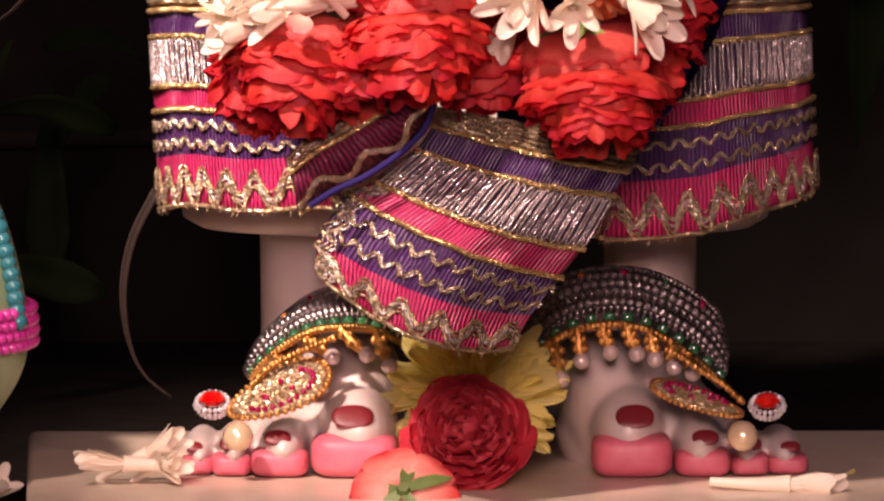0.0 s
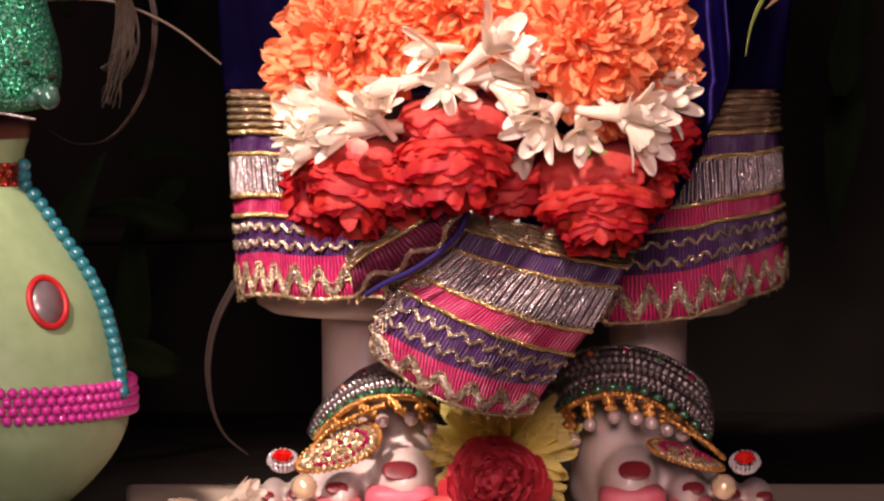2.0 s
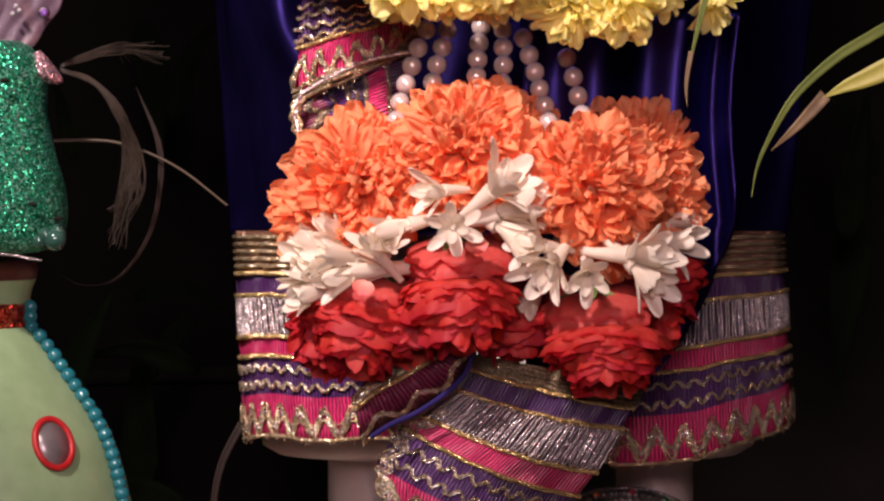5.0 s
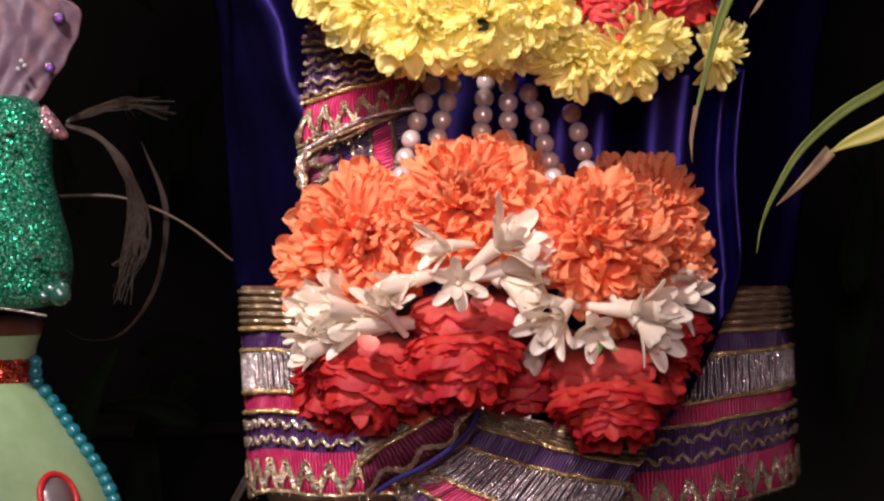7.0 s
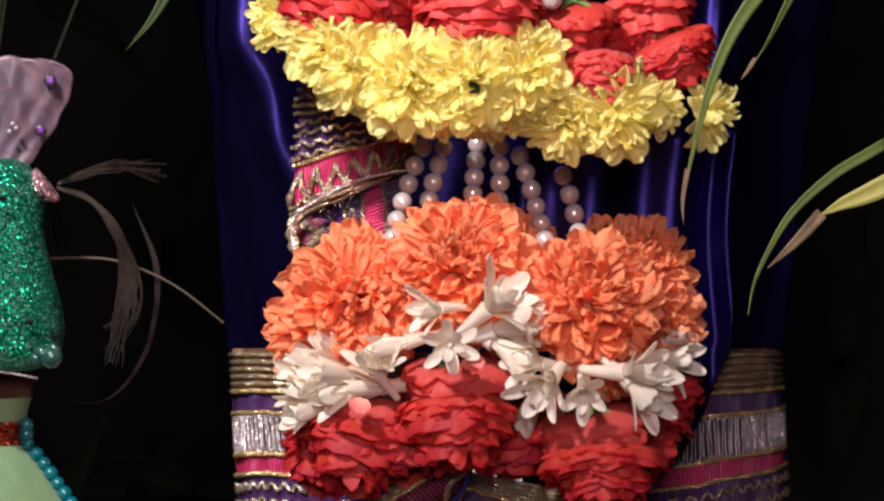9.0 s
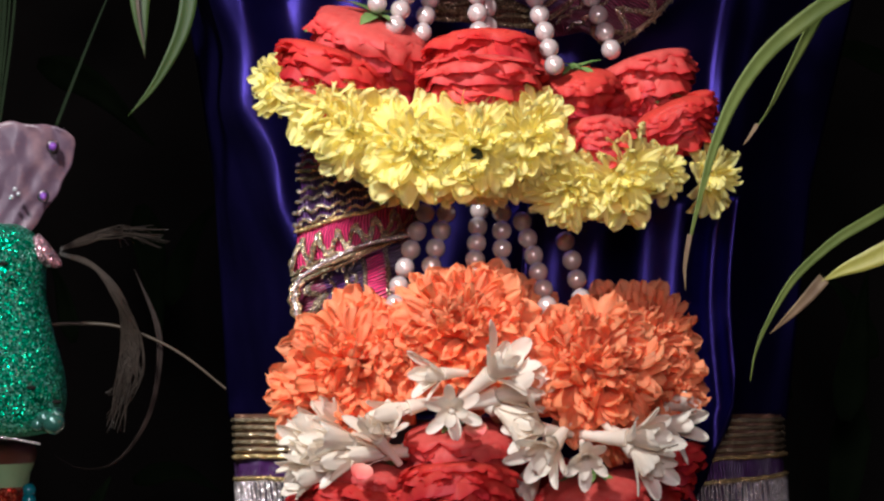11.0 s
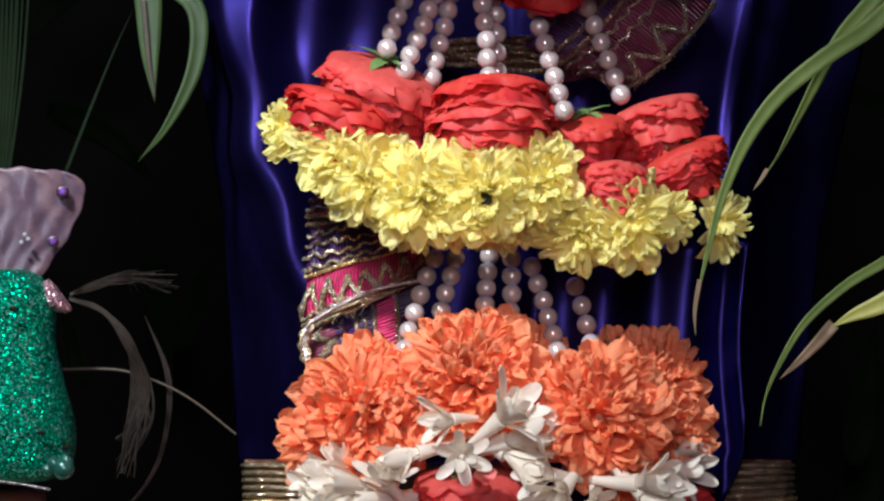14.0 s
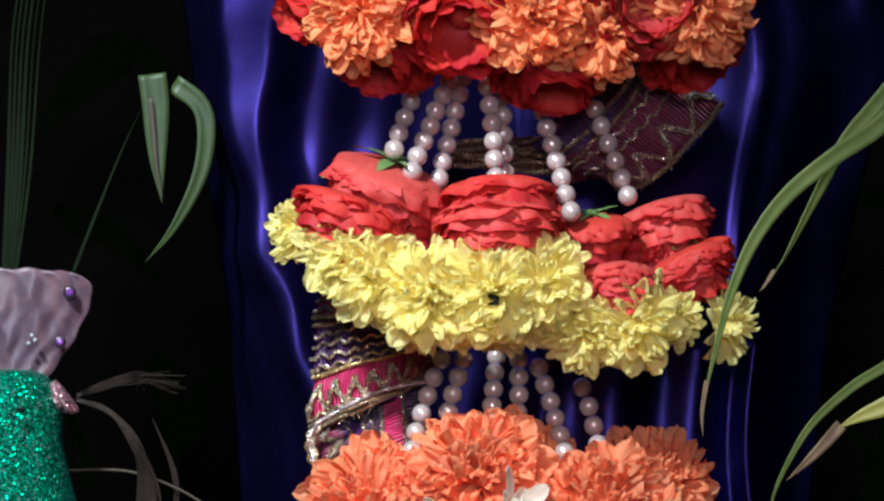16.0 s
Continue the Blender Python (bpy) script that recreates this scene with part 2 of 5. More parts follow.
VIOLET_GEM = material("violet_gem", (0.25, 0.08, 0.45), 0.08, 0.4, scale=300, bump=0.0, coat=1.0)
BLACK = material("black_cloth", (0.016, 0.014, 0.012), 0.95, dark=(0.008, 0.007, 0.006), scale=14, bump=0.2, spec=0.0)
TABLE = material("dark_table", (0.020, 0.017, 0.014), 0.8, dark=(0.011, 0.009, 0.008), scale=50, bump=0.2, spec=0.0)
# near black: the lack of light on the back leaves is in the colour
BACK_LEAF_UNLIT = material("unlit_leaf_tone", (0.010, 0.015, 0.007), 0.8, dark=(0.004, 0.007, 0.003), scale=60, bump=0.2, spec=0.0)


# ---- mesh tools ----
class Sheet:
    """Collects vertices, faces, plan coordinates and material slots for one mesh."""

    def __init__(self):
        self.v, self.f, self.uv, self.m, self.n = [], [], [], [], 0

    def add(self, verts, faces, uvs=None, slot=0):
        verts = np.asarray(verts, float)
        self.v.append(verts)
        self.uv.append(np.zeros((len(verts), 2)) if uvs is None else np.asarray(uvs, float))
        faces = np.asarray(faces, int) + self.n
        self.f.extend(faces.tolist())
        self.m.extend([slot] * len(faces))
        self.n += len(verts)

    def grid(self, pts, uvs=None, slot=0, wrap=False):
        a, b = pts.shape[:2]
        idx = np.arange(a * b).reshape(a, b)
        if wrap:
            idx = np.concatenate([idx, idx[:, :1]], 1)
        q = np.stack([idx[:-1, :-1], idx[1:, :-1], idx[1:, 1:], idx[:-1, 1:]], -1).reshape(-1, 4)
        self.add(pts.reshape(-1, 3), q, None if uvs is None else uvs.reshape(-1, 2), slot)

    def tube(self, pts, r, seg=6, slot=0):
        pts = np.asarray(pts, float)
        r = np.broadcast_to(np.asarray(r, float), (len(pts),))
        t = np.gradient(pts, axis=0)
        t /= np.maximum(1e-9, np.linalg.norm(t, axis=1))[:, None]
        ref = np.array((0.13, 0.97, 0.21))
        a = np.cross(t, ref)
        a /= np.maximum(1e-9, np.linalg.norm(a, axis=1))[:, None]
        b = np.cross(t, a)
        ang = np.linspace(0, 2 * np.pi, seg, endpoint=False)
        ring = pts[:, None] + r[:, None, None] * (np.cos(ang)[None, :, None] * a[:, None] + np.sin(ang)[None, :, None] * b[:, None])
        self.grid(ring, slot=slot, wrap=True)
        for e, i in ((0, 1), (len(pts) - 1, -1)):
            k = self.n
            self.add(ring[e], [list(range(seg))][::1] if i > 0 else [list(range(seg))[::-1]], slot=slot)

    def ball(self, c, r, nu=10, nv=7, slot=0, axes=None, box=1.0):
        r = np.broadcast_to(np.asarray(r, float), (3,))
        th = np.linspace(0, np.pi, nv)
        ph = np.linspace(0, 2 * np.pi, nu, endpoint=False)
        p = np.stack([np.sin(th)[:, None] * np.cos(ph), np.sin(th)[:, None] * np.sin(ph), np.cos(th)[:, None] + 0 * ph], -1) * r
        if box != 1.0:
            q = p / r
            p = np.sign(q) * np.abs(q) ** box * r
        if axes is not None:
            p = p @ np.asarray(axes, float)
        self.grid(p + np.asarray(c, float), slot=slot, wrap=True)

    def mesh(self, name, mats):
        me = bpy.data.meshes.new(name)
        v = np.concatenate(self.v)
        me.from_pydata(v.tolist(), [], self.f)
        layer = me.uv_layers.new(name="UVMap")
        li = np.empty(len(me.loops), int)
        me.loops.foreach_get("vertex_index", li)
        layer.data.foreach_set("uv", np.concatenate(self.uv)[li].ravel())
        for m in (mats if isinstance(mats, (list, tuple)) else [mats]):
            me.materials.append(m)
        me.polygons.foreach_set("material_index", self.m)
        me.polygons.foreach_set("use_smooth", [True] * len(me.polygons))
        me.update()
        return me


def part(name, sheet, mats, parent, label="", solid=0.0):
    ob = new(name, sheet if isinstance(sheet, bpy.types.Mesh) else sheet.mesh(name, mats))
    if parent is not None:
        ob.parent = parent
    if label:
        tagged(ob, label)
    if solid:
        mod = ob.modifiers.new("thick", "SOLIDIFY")
        mod.thickness, mod.offset = solid, -1
    return ob


def thing(name, label, category, group="", kind="", place=(0, 0, 0)):
    ob = new(name)
    ob.empty_display_size = 0.02
    ob.location = place
    return tagged(ob, label, category, group, kind)


def smooth(points, n=24):
    """A smooth line through a few points."""
    p = np.asarray(points, float)
    d = np.r_[0, np.cumsum(np.linalg.norm(np.diff(p, axis=0), axis=1))]
    q = np.vstack([2 * p[0] - p[1], p, 2 * p[-1] - p[-2]])
    out = []
    for s in np.linspace(0, d[-1], n):
        i = min(len(p) - 2, max(0, int(np.searchsorted(d, s, "right")) - 1))
        t = (s - d[i]) / max(1e-9, d[i + 1] - d[i])
        a, b, c, e = q[i], q[i + 1], q[i + 2], q[i + 3]
        out.append(0.5 * (2 * b + (c - a) * t + (2 * a - 5 * b + 4 * c - e) * t * t + (3 * b - a - 3 * c + e) * t ** 3))
    return np.array(out)


RNG = np.random.RandomState(7)


def petal(sh, base, d, n, L, W, curl=0.6, cup=0.25, ruffle=0.06, point=0.0, waist=0.35, nl=6, nw=5, slot=0, fold=0.0, nicks=0.35):
    """One petal: from base along d, bending towards n. point: 0 round tip, 1 pointed; waist: width at the root."""
    d, n = unit(d), unit(n)
    n = unit(n - d * np.dot(n, d))
    side = np.cross(d, n)
    s = 1 - (1 - np.linspace(0, 1, nl)) ** 1.5
    w = np.linspace(-1, 1, nw)
    ds = np.diff(s)
    mid = curl * (s[:-1] + s[1:]) / 2
    al = np.r_[0, np.cumsum(np.cos(mid) * ds)] * L
    up = np.r_[0, np.cumsum(np.sin(mid) * ds)] * L
    body = waist + (1 - waist) * np.sin(np.pi / 2 * np.minimum(1, s / 0.62))
    e = np.clip((s - 0.5) / 0.5, 0, 1)
    tip = (1 - point) * np.sqrt(np.maximum(0.0, 1 - e ** 2.6)) + point * (1 - e) ** 0.9
    hw = W / 2 * body * np.maximum(tip, 0.02)
    ph, fr = RNG.rand() * 6.28, 2.0 + 3.0 * RNG.rand()
    rf = ruffle * L * (s ** 2)[:, None] * (np.sin(w * fr + ph)[None] + 0.6 * np.sin(w * fr * 2.7 + ph * 2)[None] + 0.35 * np.sin(w * fr * 5.1 + ph * 3)[None])
    nick = ruffle * nicks * L * (s ** 4)[:, None] * RNG.uniform(-1, 1, nw)[None]
    x = hw[:, None] * w[None]
    lift = up[:, None] + cup * (x ** 2) / max(1e-9, W) * 2 + rf + fold * np.abs(x)
    along = al[:, None] + nick
    pts = base + along[..., None] * d + lift[..., None] * n + x[..., None] * side
    uv = np.stack(np.broadcast_arrays((w[None] + 1) / 2, s[:, None]), -1)
    sh.grid(pts, uv, slot)


def frame_of(axis):
    z = unit(axis)
    x = unit(np.cross((0.3, 0.2, 0.9) if abs(z[2]) < 0.8 else (0, 1, 0), z))
    return x, np.cross(z, x), z


def rose_sheet(R, axis, open_=1.0, deep=1.0, rings=7, frill=0.10, squash=0.25, hang=0.0, split=2):
    """A many-petalled rose round its own base, opening towards axis: the inner petals, and one sheet for each outer petal."""
    core, outer = Sheet(), []
    X, Y, Z = frame_of(axis)
    for k in range(rings):
        f = k / (rings - 1)
        n = int(5 + 6 * f)
        phi = radians(10 + (82 * open_) * f ** 0.75)
        for i in range(n):
            th = 6.283 * (i + 0.5 * (k % 2)) / n + RNG.uniform(-0.2, 0.2) + k
            e = np.cos(th) * X + np.sin(th) * Y
            p = phi + RNG.uniform(-0.12, 0.12)
            d = np.cos(p) * Z + np.sin(p) * e
            nn = -np.cos(p) * e + np.sin(p) * Z
            L = R * (0.72 + 0.26 * f + hang * (0.42 - 0.5 * f)) * RNG.uniform(0.88, 1.1)
            sh = core
            if k >= rings - split:
                sh = Sheet()
                outer.append(sh)
            petal(sh, e * R * 0.05 * k + Z * R * 0.03 * (rings - k), d, nn, L, R * (0.45 + 0.55 * f) * RNG.uniform(0.85, 1.15),
                  curl=(0.35 + 0.85 * f) * deep + RNG.uniform(-0.3, 0.3), cup=0.3, ruffle=frill * RNG.uniform(0.6, 1.5), nl=8, nw=11, waist=0.5, nicks=0.12)
    core.ball(Z * R * 0.12, R * 0.16, 10, 7)
    for sh in [core] + outer:
        sh.v = [v - np.outer(v @ Z, Z) * squash for v in sh.v]
    return core, outer


def sepal_sheet(R, axis, n=5, spread=1.25, size=0.75):
    sh = Sheet()
    X, Y, Z = frame_of(axis)
    for i in range(n):
        th = 6.283 * i / n + RNG.uniform(-0.2, 0.2)
        e = np.cos(th) * X + np.sin(th) * Y
        p = spread + RNG.uniform(-0.2, 0.2)
        petal(sh, -Z * R * 0.06, np.cos(p) * Z + np.sin(p) * e, -np.sin(p) * Z + np.cos(p) * e, R * size * RNG.uniform(0.8, 1.2), R * 0.3,
              curl=-0.5 + RNG.uniform(-0.3, 0.3), cup=0.3, ruffle=0.03, point=0.9, nl=5, nw=3)
    sh.tube([-Z * R * 0.16, -Z * R * 0.02, Z * R * 0.02], [R * 0.10, R * 0.13, R * 0.08], 8)
    return sh


def full_sheet(R, axis, n=110, slim=0.16, broad=0.30, point=0.0, spread=1.75, ruffle=0.075, split=False):
    """A full blossom: slim upright petals in the heart, broad rounded ones bending out round it."""
    core, outer = Sheet(), []
    X, Y, Z = frame_of(axis)
    for i in range(n):
        f = (i + 0.5) / n
        sh = core
        if split and f > 0.45:
            sh = Sheet()
            outer.append(sh)
        phi = spread * f ** 0.6 + RNG.uniform(-0.16, 0.16)
        th = i * 2.39996 + RNG.uniform(-0.3, 0.3)
        e = np.cos(th) * X + np.sin(th) * Y
        d = np.cos(phi) * Z + np.sin(phi) * e
        nn = -np.cos(phi) * e + np.sin(phi) * Z
        roll = RNG.uniform(-1, 1) * (1.1 - 0.65 * f)
        nn = np.cos(roll) * nn + np.sin(roll) * np.cross(d, nn)
        petal(sh, d * R * 0.12, d, nn, R * (0.72 + 0.20 * f) * RNG.uniform(0.8, 1.18), R * (slim + broad * f) * RNG.uniform(0.8, 1.25),
              curl=RNG.uniform(-0.9, 0.9), cup=0.35, ruffle=ruffle, point=point, waist=0.16, nl=8, nw=9, nicks=0.1)
    core.ball((0, 0, 0), R * 0.3, 10, 7)
    return (core, outer) if split else core


def tuberose_sheet(R, axis, open_=1.0, tube=1.0, count=11):
    """A waxy double bloom at the end of a long flaring tube: the tube, and one sheet for each slim petal."""
    core, outer = Sheet(), []
    X, Y, Z = frame_of(axis)
    bend = RNG.uniform(-0.12, 0.12) * X + RNG.uniform(-0.12, 0.12) * Y
    for i in range(count):
        late = i >= 6
        th = 6.283 * i / 6 + RNG.uniform(-0.2, 0.2) + (0.5 if late else 0)
        e = np.cos(th) * X + np.sin(th) * Y
        p = (0.95 if not late else 0.5) * open_ + RNG.uniform(-0.22, 0.22)
        sh = Sheet()
        outer.append(sh)
        petal(sh, e * R * 0.06 - Z * R * 0.05, np.cos(p) * Z + np.sin(p) * e, -np.cos(p) * e + np.sin(p) * Z, R * RNG.uniform(0.85, 1.12) * (1 if not late else 0.82),
              R * RNG.uniform(0.32, 0.40), curl=RNG.uniform(-0.3, 0.3), cup=0.35, ruffle=0.015, point=0.0, nl=9, nw=7, waist=0.5, nicks=0.05)
    t = np.linspace(-1, 0, 6)
    core.tube([Z * R * tube * q + bend * R * tube * q * q for q in t], [R * (0.09 + 0.10 * (1 + q) ** 1.5) for q in t], 9)
    core.ball(Z * R * 0.05, R * 0.10, 8, 6)
    return core, outer


def hung_rose_sheet(R, H, axis, layers=10, split=4):
    """A double rose hung by its base: skirts of frilled petals one under another, opening towards axis."""
    core, outer = Sheet(), []
    X, Y, Z = frame_of(axis)
    s = np.linspace(0, 1, 9)
    w = np.linspace(-1, 1, 15)
    for k in range(layers):
        f = k / (layers - 1)
        n = 6 if k < 5 else 5
        reach = R * (1.0 - 0.10 * abs(f - 0.25) - 0.55 * max(0, f - 0.35))
        drop = H * (0.28 + 0.70 * f)
        for i in range(n):
            a0 = 6.283 * (i + 0.5 * (k % 2)) / n + k * 0.7 + RNG.uniform(-0.22, 0.22)
            span = 0.78 * 6.283 / n * RNG.uniform(0.85, 1.1)
            rr, dd = reach * RNG.uniform(0.82, 1.08), drop * RNG.uniform(0.82, 1.10)
            flare = RNG.uniform(-0.08, 0.34)
            ph = RNG.uniform(0, 6.28, 4)
            edge = 1 - 0.16 * np.abs(w) ** 2.5 - 0.22 * np.exp(-(w / 0.10) ** 2) * (RNG.rand() < 0.4)
            frill = 0.065 * np.sin(5.5 * w + ph[0]) + 0.048 * np.sin(11 * w + ph[1]) + 0.030 * np.sin(21 * w + ph[2])
            dip = 0.030 * np.sin(7 * w + ph[3]) + RNG.uniform(-1, 1, len(w)) * 0.022
            S = s[:, None] * edge[None]
            out = rr * np.sin(np.minimum(1.0, S * 1.25) * np.pi / 2) ** 0.8 * (1 - 0.05 * f)
            out = out + rr * (flare * np.maximum(0, S - 0.7) ** 1.0 + frill[None] * s[:, None] ** 3 + 0.03 * RNG.rand())
            down = dd * S ** 1.7 + H * dip[None] * s[:, None] ** 3 + 0.02 * H * k
            an = a0 + w * span * (0.55 + 0.45 * 1)
            ring = np.cos(an)[None, :, None] * X + np.sin(an)[None, :, None] * Y
            sh = core
            if k < split:
                sh = Sheet()
                outer.append(sh)
            uv = np.stack(np.broadcast_arrays((w[None] + 1) / 2, s[:, None]), -1)
            sh.grid(out[..., None] * ring + down[..., None] * Z, uv)
    core.ball(Z * H * 0.25, (R * 0.22,) * 3, 12, 8)
    return core, outer


def bloom(name, made, mat, parent, place, label=""):
    """A flower whose outer petals are pieces of their own."""
    ob = part(name, made[0], mat, parent, label)
    ob.location = place
    for sh in made[1]:
        part("petal", sh, mat, ob)
    return ob


def flower(name, kind_sheet, mat, parent, place, label=""):
    ob = part(name, kind_sheet, mat, parent, label)
    ob.location = place
    return ob


BALLS = {}


def bead(name, mat, r, parent, place, label="", flat=1.0, nu=14, nv=9):
    """A round bead; beads of one kind share a mesh."""
    key = (mat.name, r, flat)
    if key not in BALLS:
        sh = Sheet()
        sh.ball((0, 0, 0), (r, r * flat, r), nu, nv)
        BALLS[key] = sh.mesh(name, mat)
    ob = part(name, BALLS[key], None, parent, label)
    ob.location = place
    return ob


def blade(name, parent, line, width, mat, twist=0.0, n=24, fold=0.25, face=(0, -1, 0), tip=0.06, root=1.0):
    """A long leaf along a line: keeled, tapering to its tip."""
    p = smooth(line, n)
    t = np.gradient(p, axis=0)
    t /= np.linalg.norm(t, axis=1)[:, None]
    s = np.linspace(0, 1, n)
    f = np.tile(np.array(face, float), (n, 1))
    side = np.cross(t, f)
    side /= np.maximum(1e-9, np.linalg.norm(side, axis=1))[:, None]
    nor = np.cross(side, t)
    hw = width / 2 * np.minimum(1, root + s * 4) * np.maximum(tip, (1 - s ** 2.2))
    a = twist * s
    sd = np.cos(a)[:, None] * side + np.sin(a)[:, None] * nor
    nr = np.cos(a)[:, None] * nor - np.sin(a)[:, None] * side
    w = np.linspace(-1, 1, 5)
    pts = p[:, None] + (hw[:, None] * w)[..., None] * sd[:, None] + (hw[:, None] * fold * np.abs(w))[..., None] * nr[:, None]
    uv = np.stack(np.broadcast_arrays((w[None] + 1) / 2, s[:, None]), -1)
    sh = Sheet()
    sh.grid(pts, uv)
    return part(name, sh, mat, parent, solid=0.0004)


# ---- setting ----
def box_sheet(x0, x1, y0, y1, z0, z1, bevel=0.0):
    bm = bmesh.new()
    bmesh.ops.create_cube(bm, size=1)
    for v in bm.verts:
        v.co = Vector((x0 + (v.co.x + 0.5) * (x1 - x0), y0 + (v.co.y + 0.5) * (y1 - y0), z0 + (v.co.z + 0.5) * (z1 - z0)))
    if bevel:
        bmesh.ops.bevel(bm, geom=bm.edges[:], offset=bevel, segments=4, profile=0.6, affect="EDGES")
    me = bpy.data.meshes.new("box")
    bm.to_mesh(me)
    bm.free()
    for p in me.polygons:
        p.use_smooth = bevel > 0
    return me


def setting(name, me, mat, label, category):
    me.materials.append(mat)
    return tagged(new(name, me), label, category, kind="structure")


setting("altar", box_sheet(-1.6, 1.6, -0.5, 1.0, -0.95, -0.034, 0.004), TABLE, "dark altar block under the marble slab", "altar")
setting("floor", box_sheet(-3, 3, -4.5, 1.2, -1.0, -0.95), TABLE, "dark hall floor below the altar", "floor")
setting("wall_back", box_sheet(-3, 3, 1.0, 1.1, -0.95, 2.6), BLACK, "black cloth wall behind the altar", "wall")
setting("wall_left", box_sheet(-3.1, -3, -4.5, 1.1, -0.95, 2.6), BLACK, "dark side wall of the hall", "wall")
setting("wall_right", box_sheet(3, 3.1, -4.5, 1.1, -0.95, 2.6), BLACK, "dark side wall of the hall", "wall")

slab = box_sheet(-0.163, 0.262, -0.125, 0.203, -0.034, 0.0, 0.005)
for p in slab.vertices:
    p.co.x *= 1 - 0.36 * (0.203 - p.co.y)
slab.materials.append(SLAB)
tagged(new("marble_slab", slab), "polished cream marble slab under the statue's feet", "plinth")


# ---- statue ----
def blended(raw, voxel, rounds):
    """One smooth skin over overlapping forms."""
    ob = new("raw_form", raw.mesh("raw_form", []))
    mod = ob.modifiers.new("skin", "REMESH")
    mod.mode, mod.voxel_size = "VOXEL", voxel
    soft = ob.modifiers.new("soft", "SMOOTH")
    soft.factor, soft.iterations = 0.5, rounds
    bpy.context.view_layer.update()
    me = ob.evaluated_get(bpy.context.evaluated_depsgraph_get()).to_mesh()
    verts = np.empty(len(me.vertices) * 3)
    me.vertices.foreach_get("co", verts)
    faces = [list(p.vertices) for p in me.polygons if len(p.vertices) == 4]
    bpy.data.objects.remove(ob)
    return verts.reshape(-1, 3), faces


def statue():
    sh, raw = Sheet(), Sheet()
    seg = 48
    ang = np.linspace(0, 2 * np.pi, seg, endpoint=False)

    def loft(rows, slot=0, sh=sh):
        rings = np.array([[(cx + rx * np.cos(a), cy + ry * np.sin(a), z) for a in ang] for cx, cy, rx, ry, z in rows])
        sh.grid(rings, slot=slot, wrap=True)

    # body under the robe, with the carved hem of its garment
    cx = P(915, 0)[0]
    loft([(cx, 0.13, 0.001, 0.001, 0.62), (cx, 0.13, 0.09, 0.06, 0.60), (cx, 0.13, 0.10, 0.062, 0.30), (cx, 0.125, 0.112, 0.07, 0.20), (cx, 0.105, 0.122, 0.078, 0.14),
          (cx, 0.10, 0.127, 0.083, 0.110), (cx, 0.10, 0.126, 0.082, 0.104), (cx, 0.10, 0.118, 0.076, 0.0995), (cx, 0.10, 0.07, 0.03, 0.104)])
    for m, (lx, rx) in ((-1, (458, 640)), (1, (1075, 1240))):
        a, b = F(lx, 500, 0.095), F(rx, 500, 0.095)
        c, w = (a[0] + b[0]) / 2, abs(b[0] - a[0]) / 2
        loft([(c, 0.10, w * 0.01, 0.001, 0.132), (c, 0.10, w * 1.02, 0.040, 0.13), (c, 0.10, w, 0.038, 0.085), (c - m * 0.001, 0.10, w * 1.03, 0.040, 0.055), (c, 0.098, w * 1.12, 0.046, 0.03),
              (c, 0.094, w * 1.1, 0.05, 0.012), (c, 0.094, w * 1.05, 0.048, 0.001), (c, 0.094, w * 0.01, 0.001, 0.001)], 0, raw)
    # instep and toes: centre x, middle height and half width in the feet drawing, depth
    feet = [(((630, 690), 90, 0.052, 0.065), [(628, 79, 0.018, 0.052, 160), (494, 52, 0.019, 0.042, 105), (408, 37, 0.024, 0.036, 84), (345, 33, 0.029, 0.032, 74)], -1),
            (((1085, 690), 92, 0.052, 0.065), [(1124, 73, 0.018, 0.052, 160), (1250, 51, 0.019, 0.042, 105), (1334, 36, 0.024, 0.036, 84), (1402, 38, 0.029, 0.032, 74)], 1)]
    for ((ix, iy), iw, idp, ilen), toes, m in feet:
        u = K / 1.2026
        c = F(ix, 760, 0.05)
        raw.ball((c[0], 0.088, 0.026), (iw * u * 1.0, 0.055, 0.034), 28, 18)
        raw.ball((c[0] + m * 0.016, 0.088, 0.012), (iw * u * 1.8, 0.05, 0.026), 28, 18)
        for i, (tx, hw, ty, half, tall) in enumerate(toes):
            p = F(tx, 850, ty)
            h = tall * u
            big = i == 0
            # bare upper toe running back to the instep
            raw.ball((p[0] - m * 0.0015, ty + 0.030, h * 0.5), (hw * u * 0.95, 0.040, h * 0.5), 24, 16)
            # painted end of the toe, blunt
            sh.ball((p[0], ty + 0.008, h * 0.25), (hw * u * 1.0, 0.0185 if big else 0.0155, h * 0.25), 36, 24, slot=1, box=0.52)
            # nail
            t = radians(40)
            ax = np.array(((1, 0, 0), (0, np.sin(t), np.cos(t)), (0, -np.cos(t), np.sin(t))))
            sh.ball((p[0] + m * 0.0008, ty + 0.030 - 0.040 * 0.87, h * 0.70), (hw * u * 0.48, h * 0.16, 0.0012), 18, 9, slot=2, axes=ax, box=0.85)
    verts, faces = blended(raw, 0.0016, 10)
    sh.add(verts, faces)
    ob = new("statue", sh.mesh("statue", [MARBLE, LAC, NAIL]))
    return tagged(ob, "white marble statue on a slab, pink painted toes, red nails", "statue")


statue()

# ---- robe ----
robe = thing("robe", "purple satin robe with a striped brocade border, draped on the statue", "robe", place=P(915, 0, 0.1))
robe.location = (0, 0, 0)
RX, RC = 485.0, 912.0


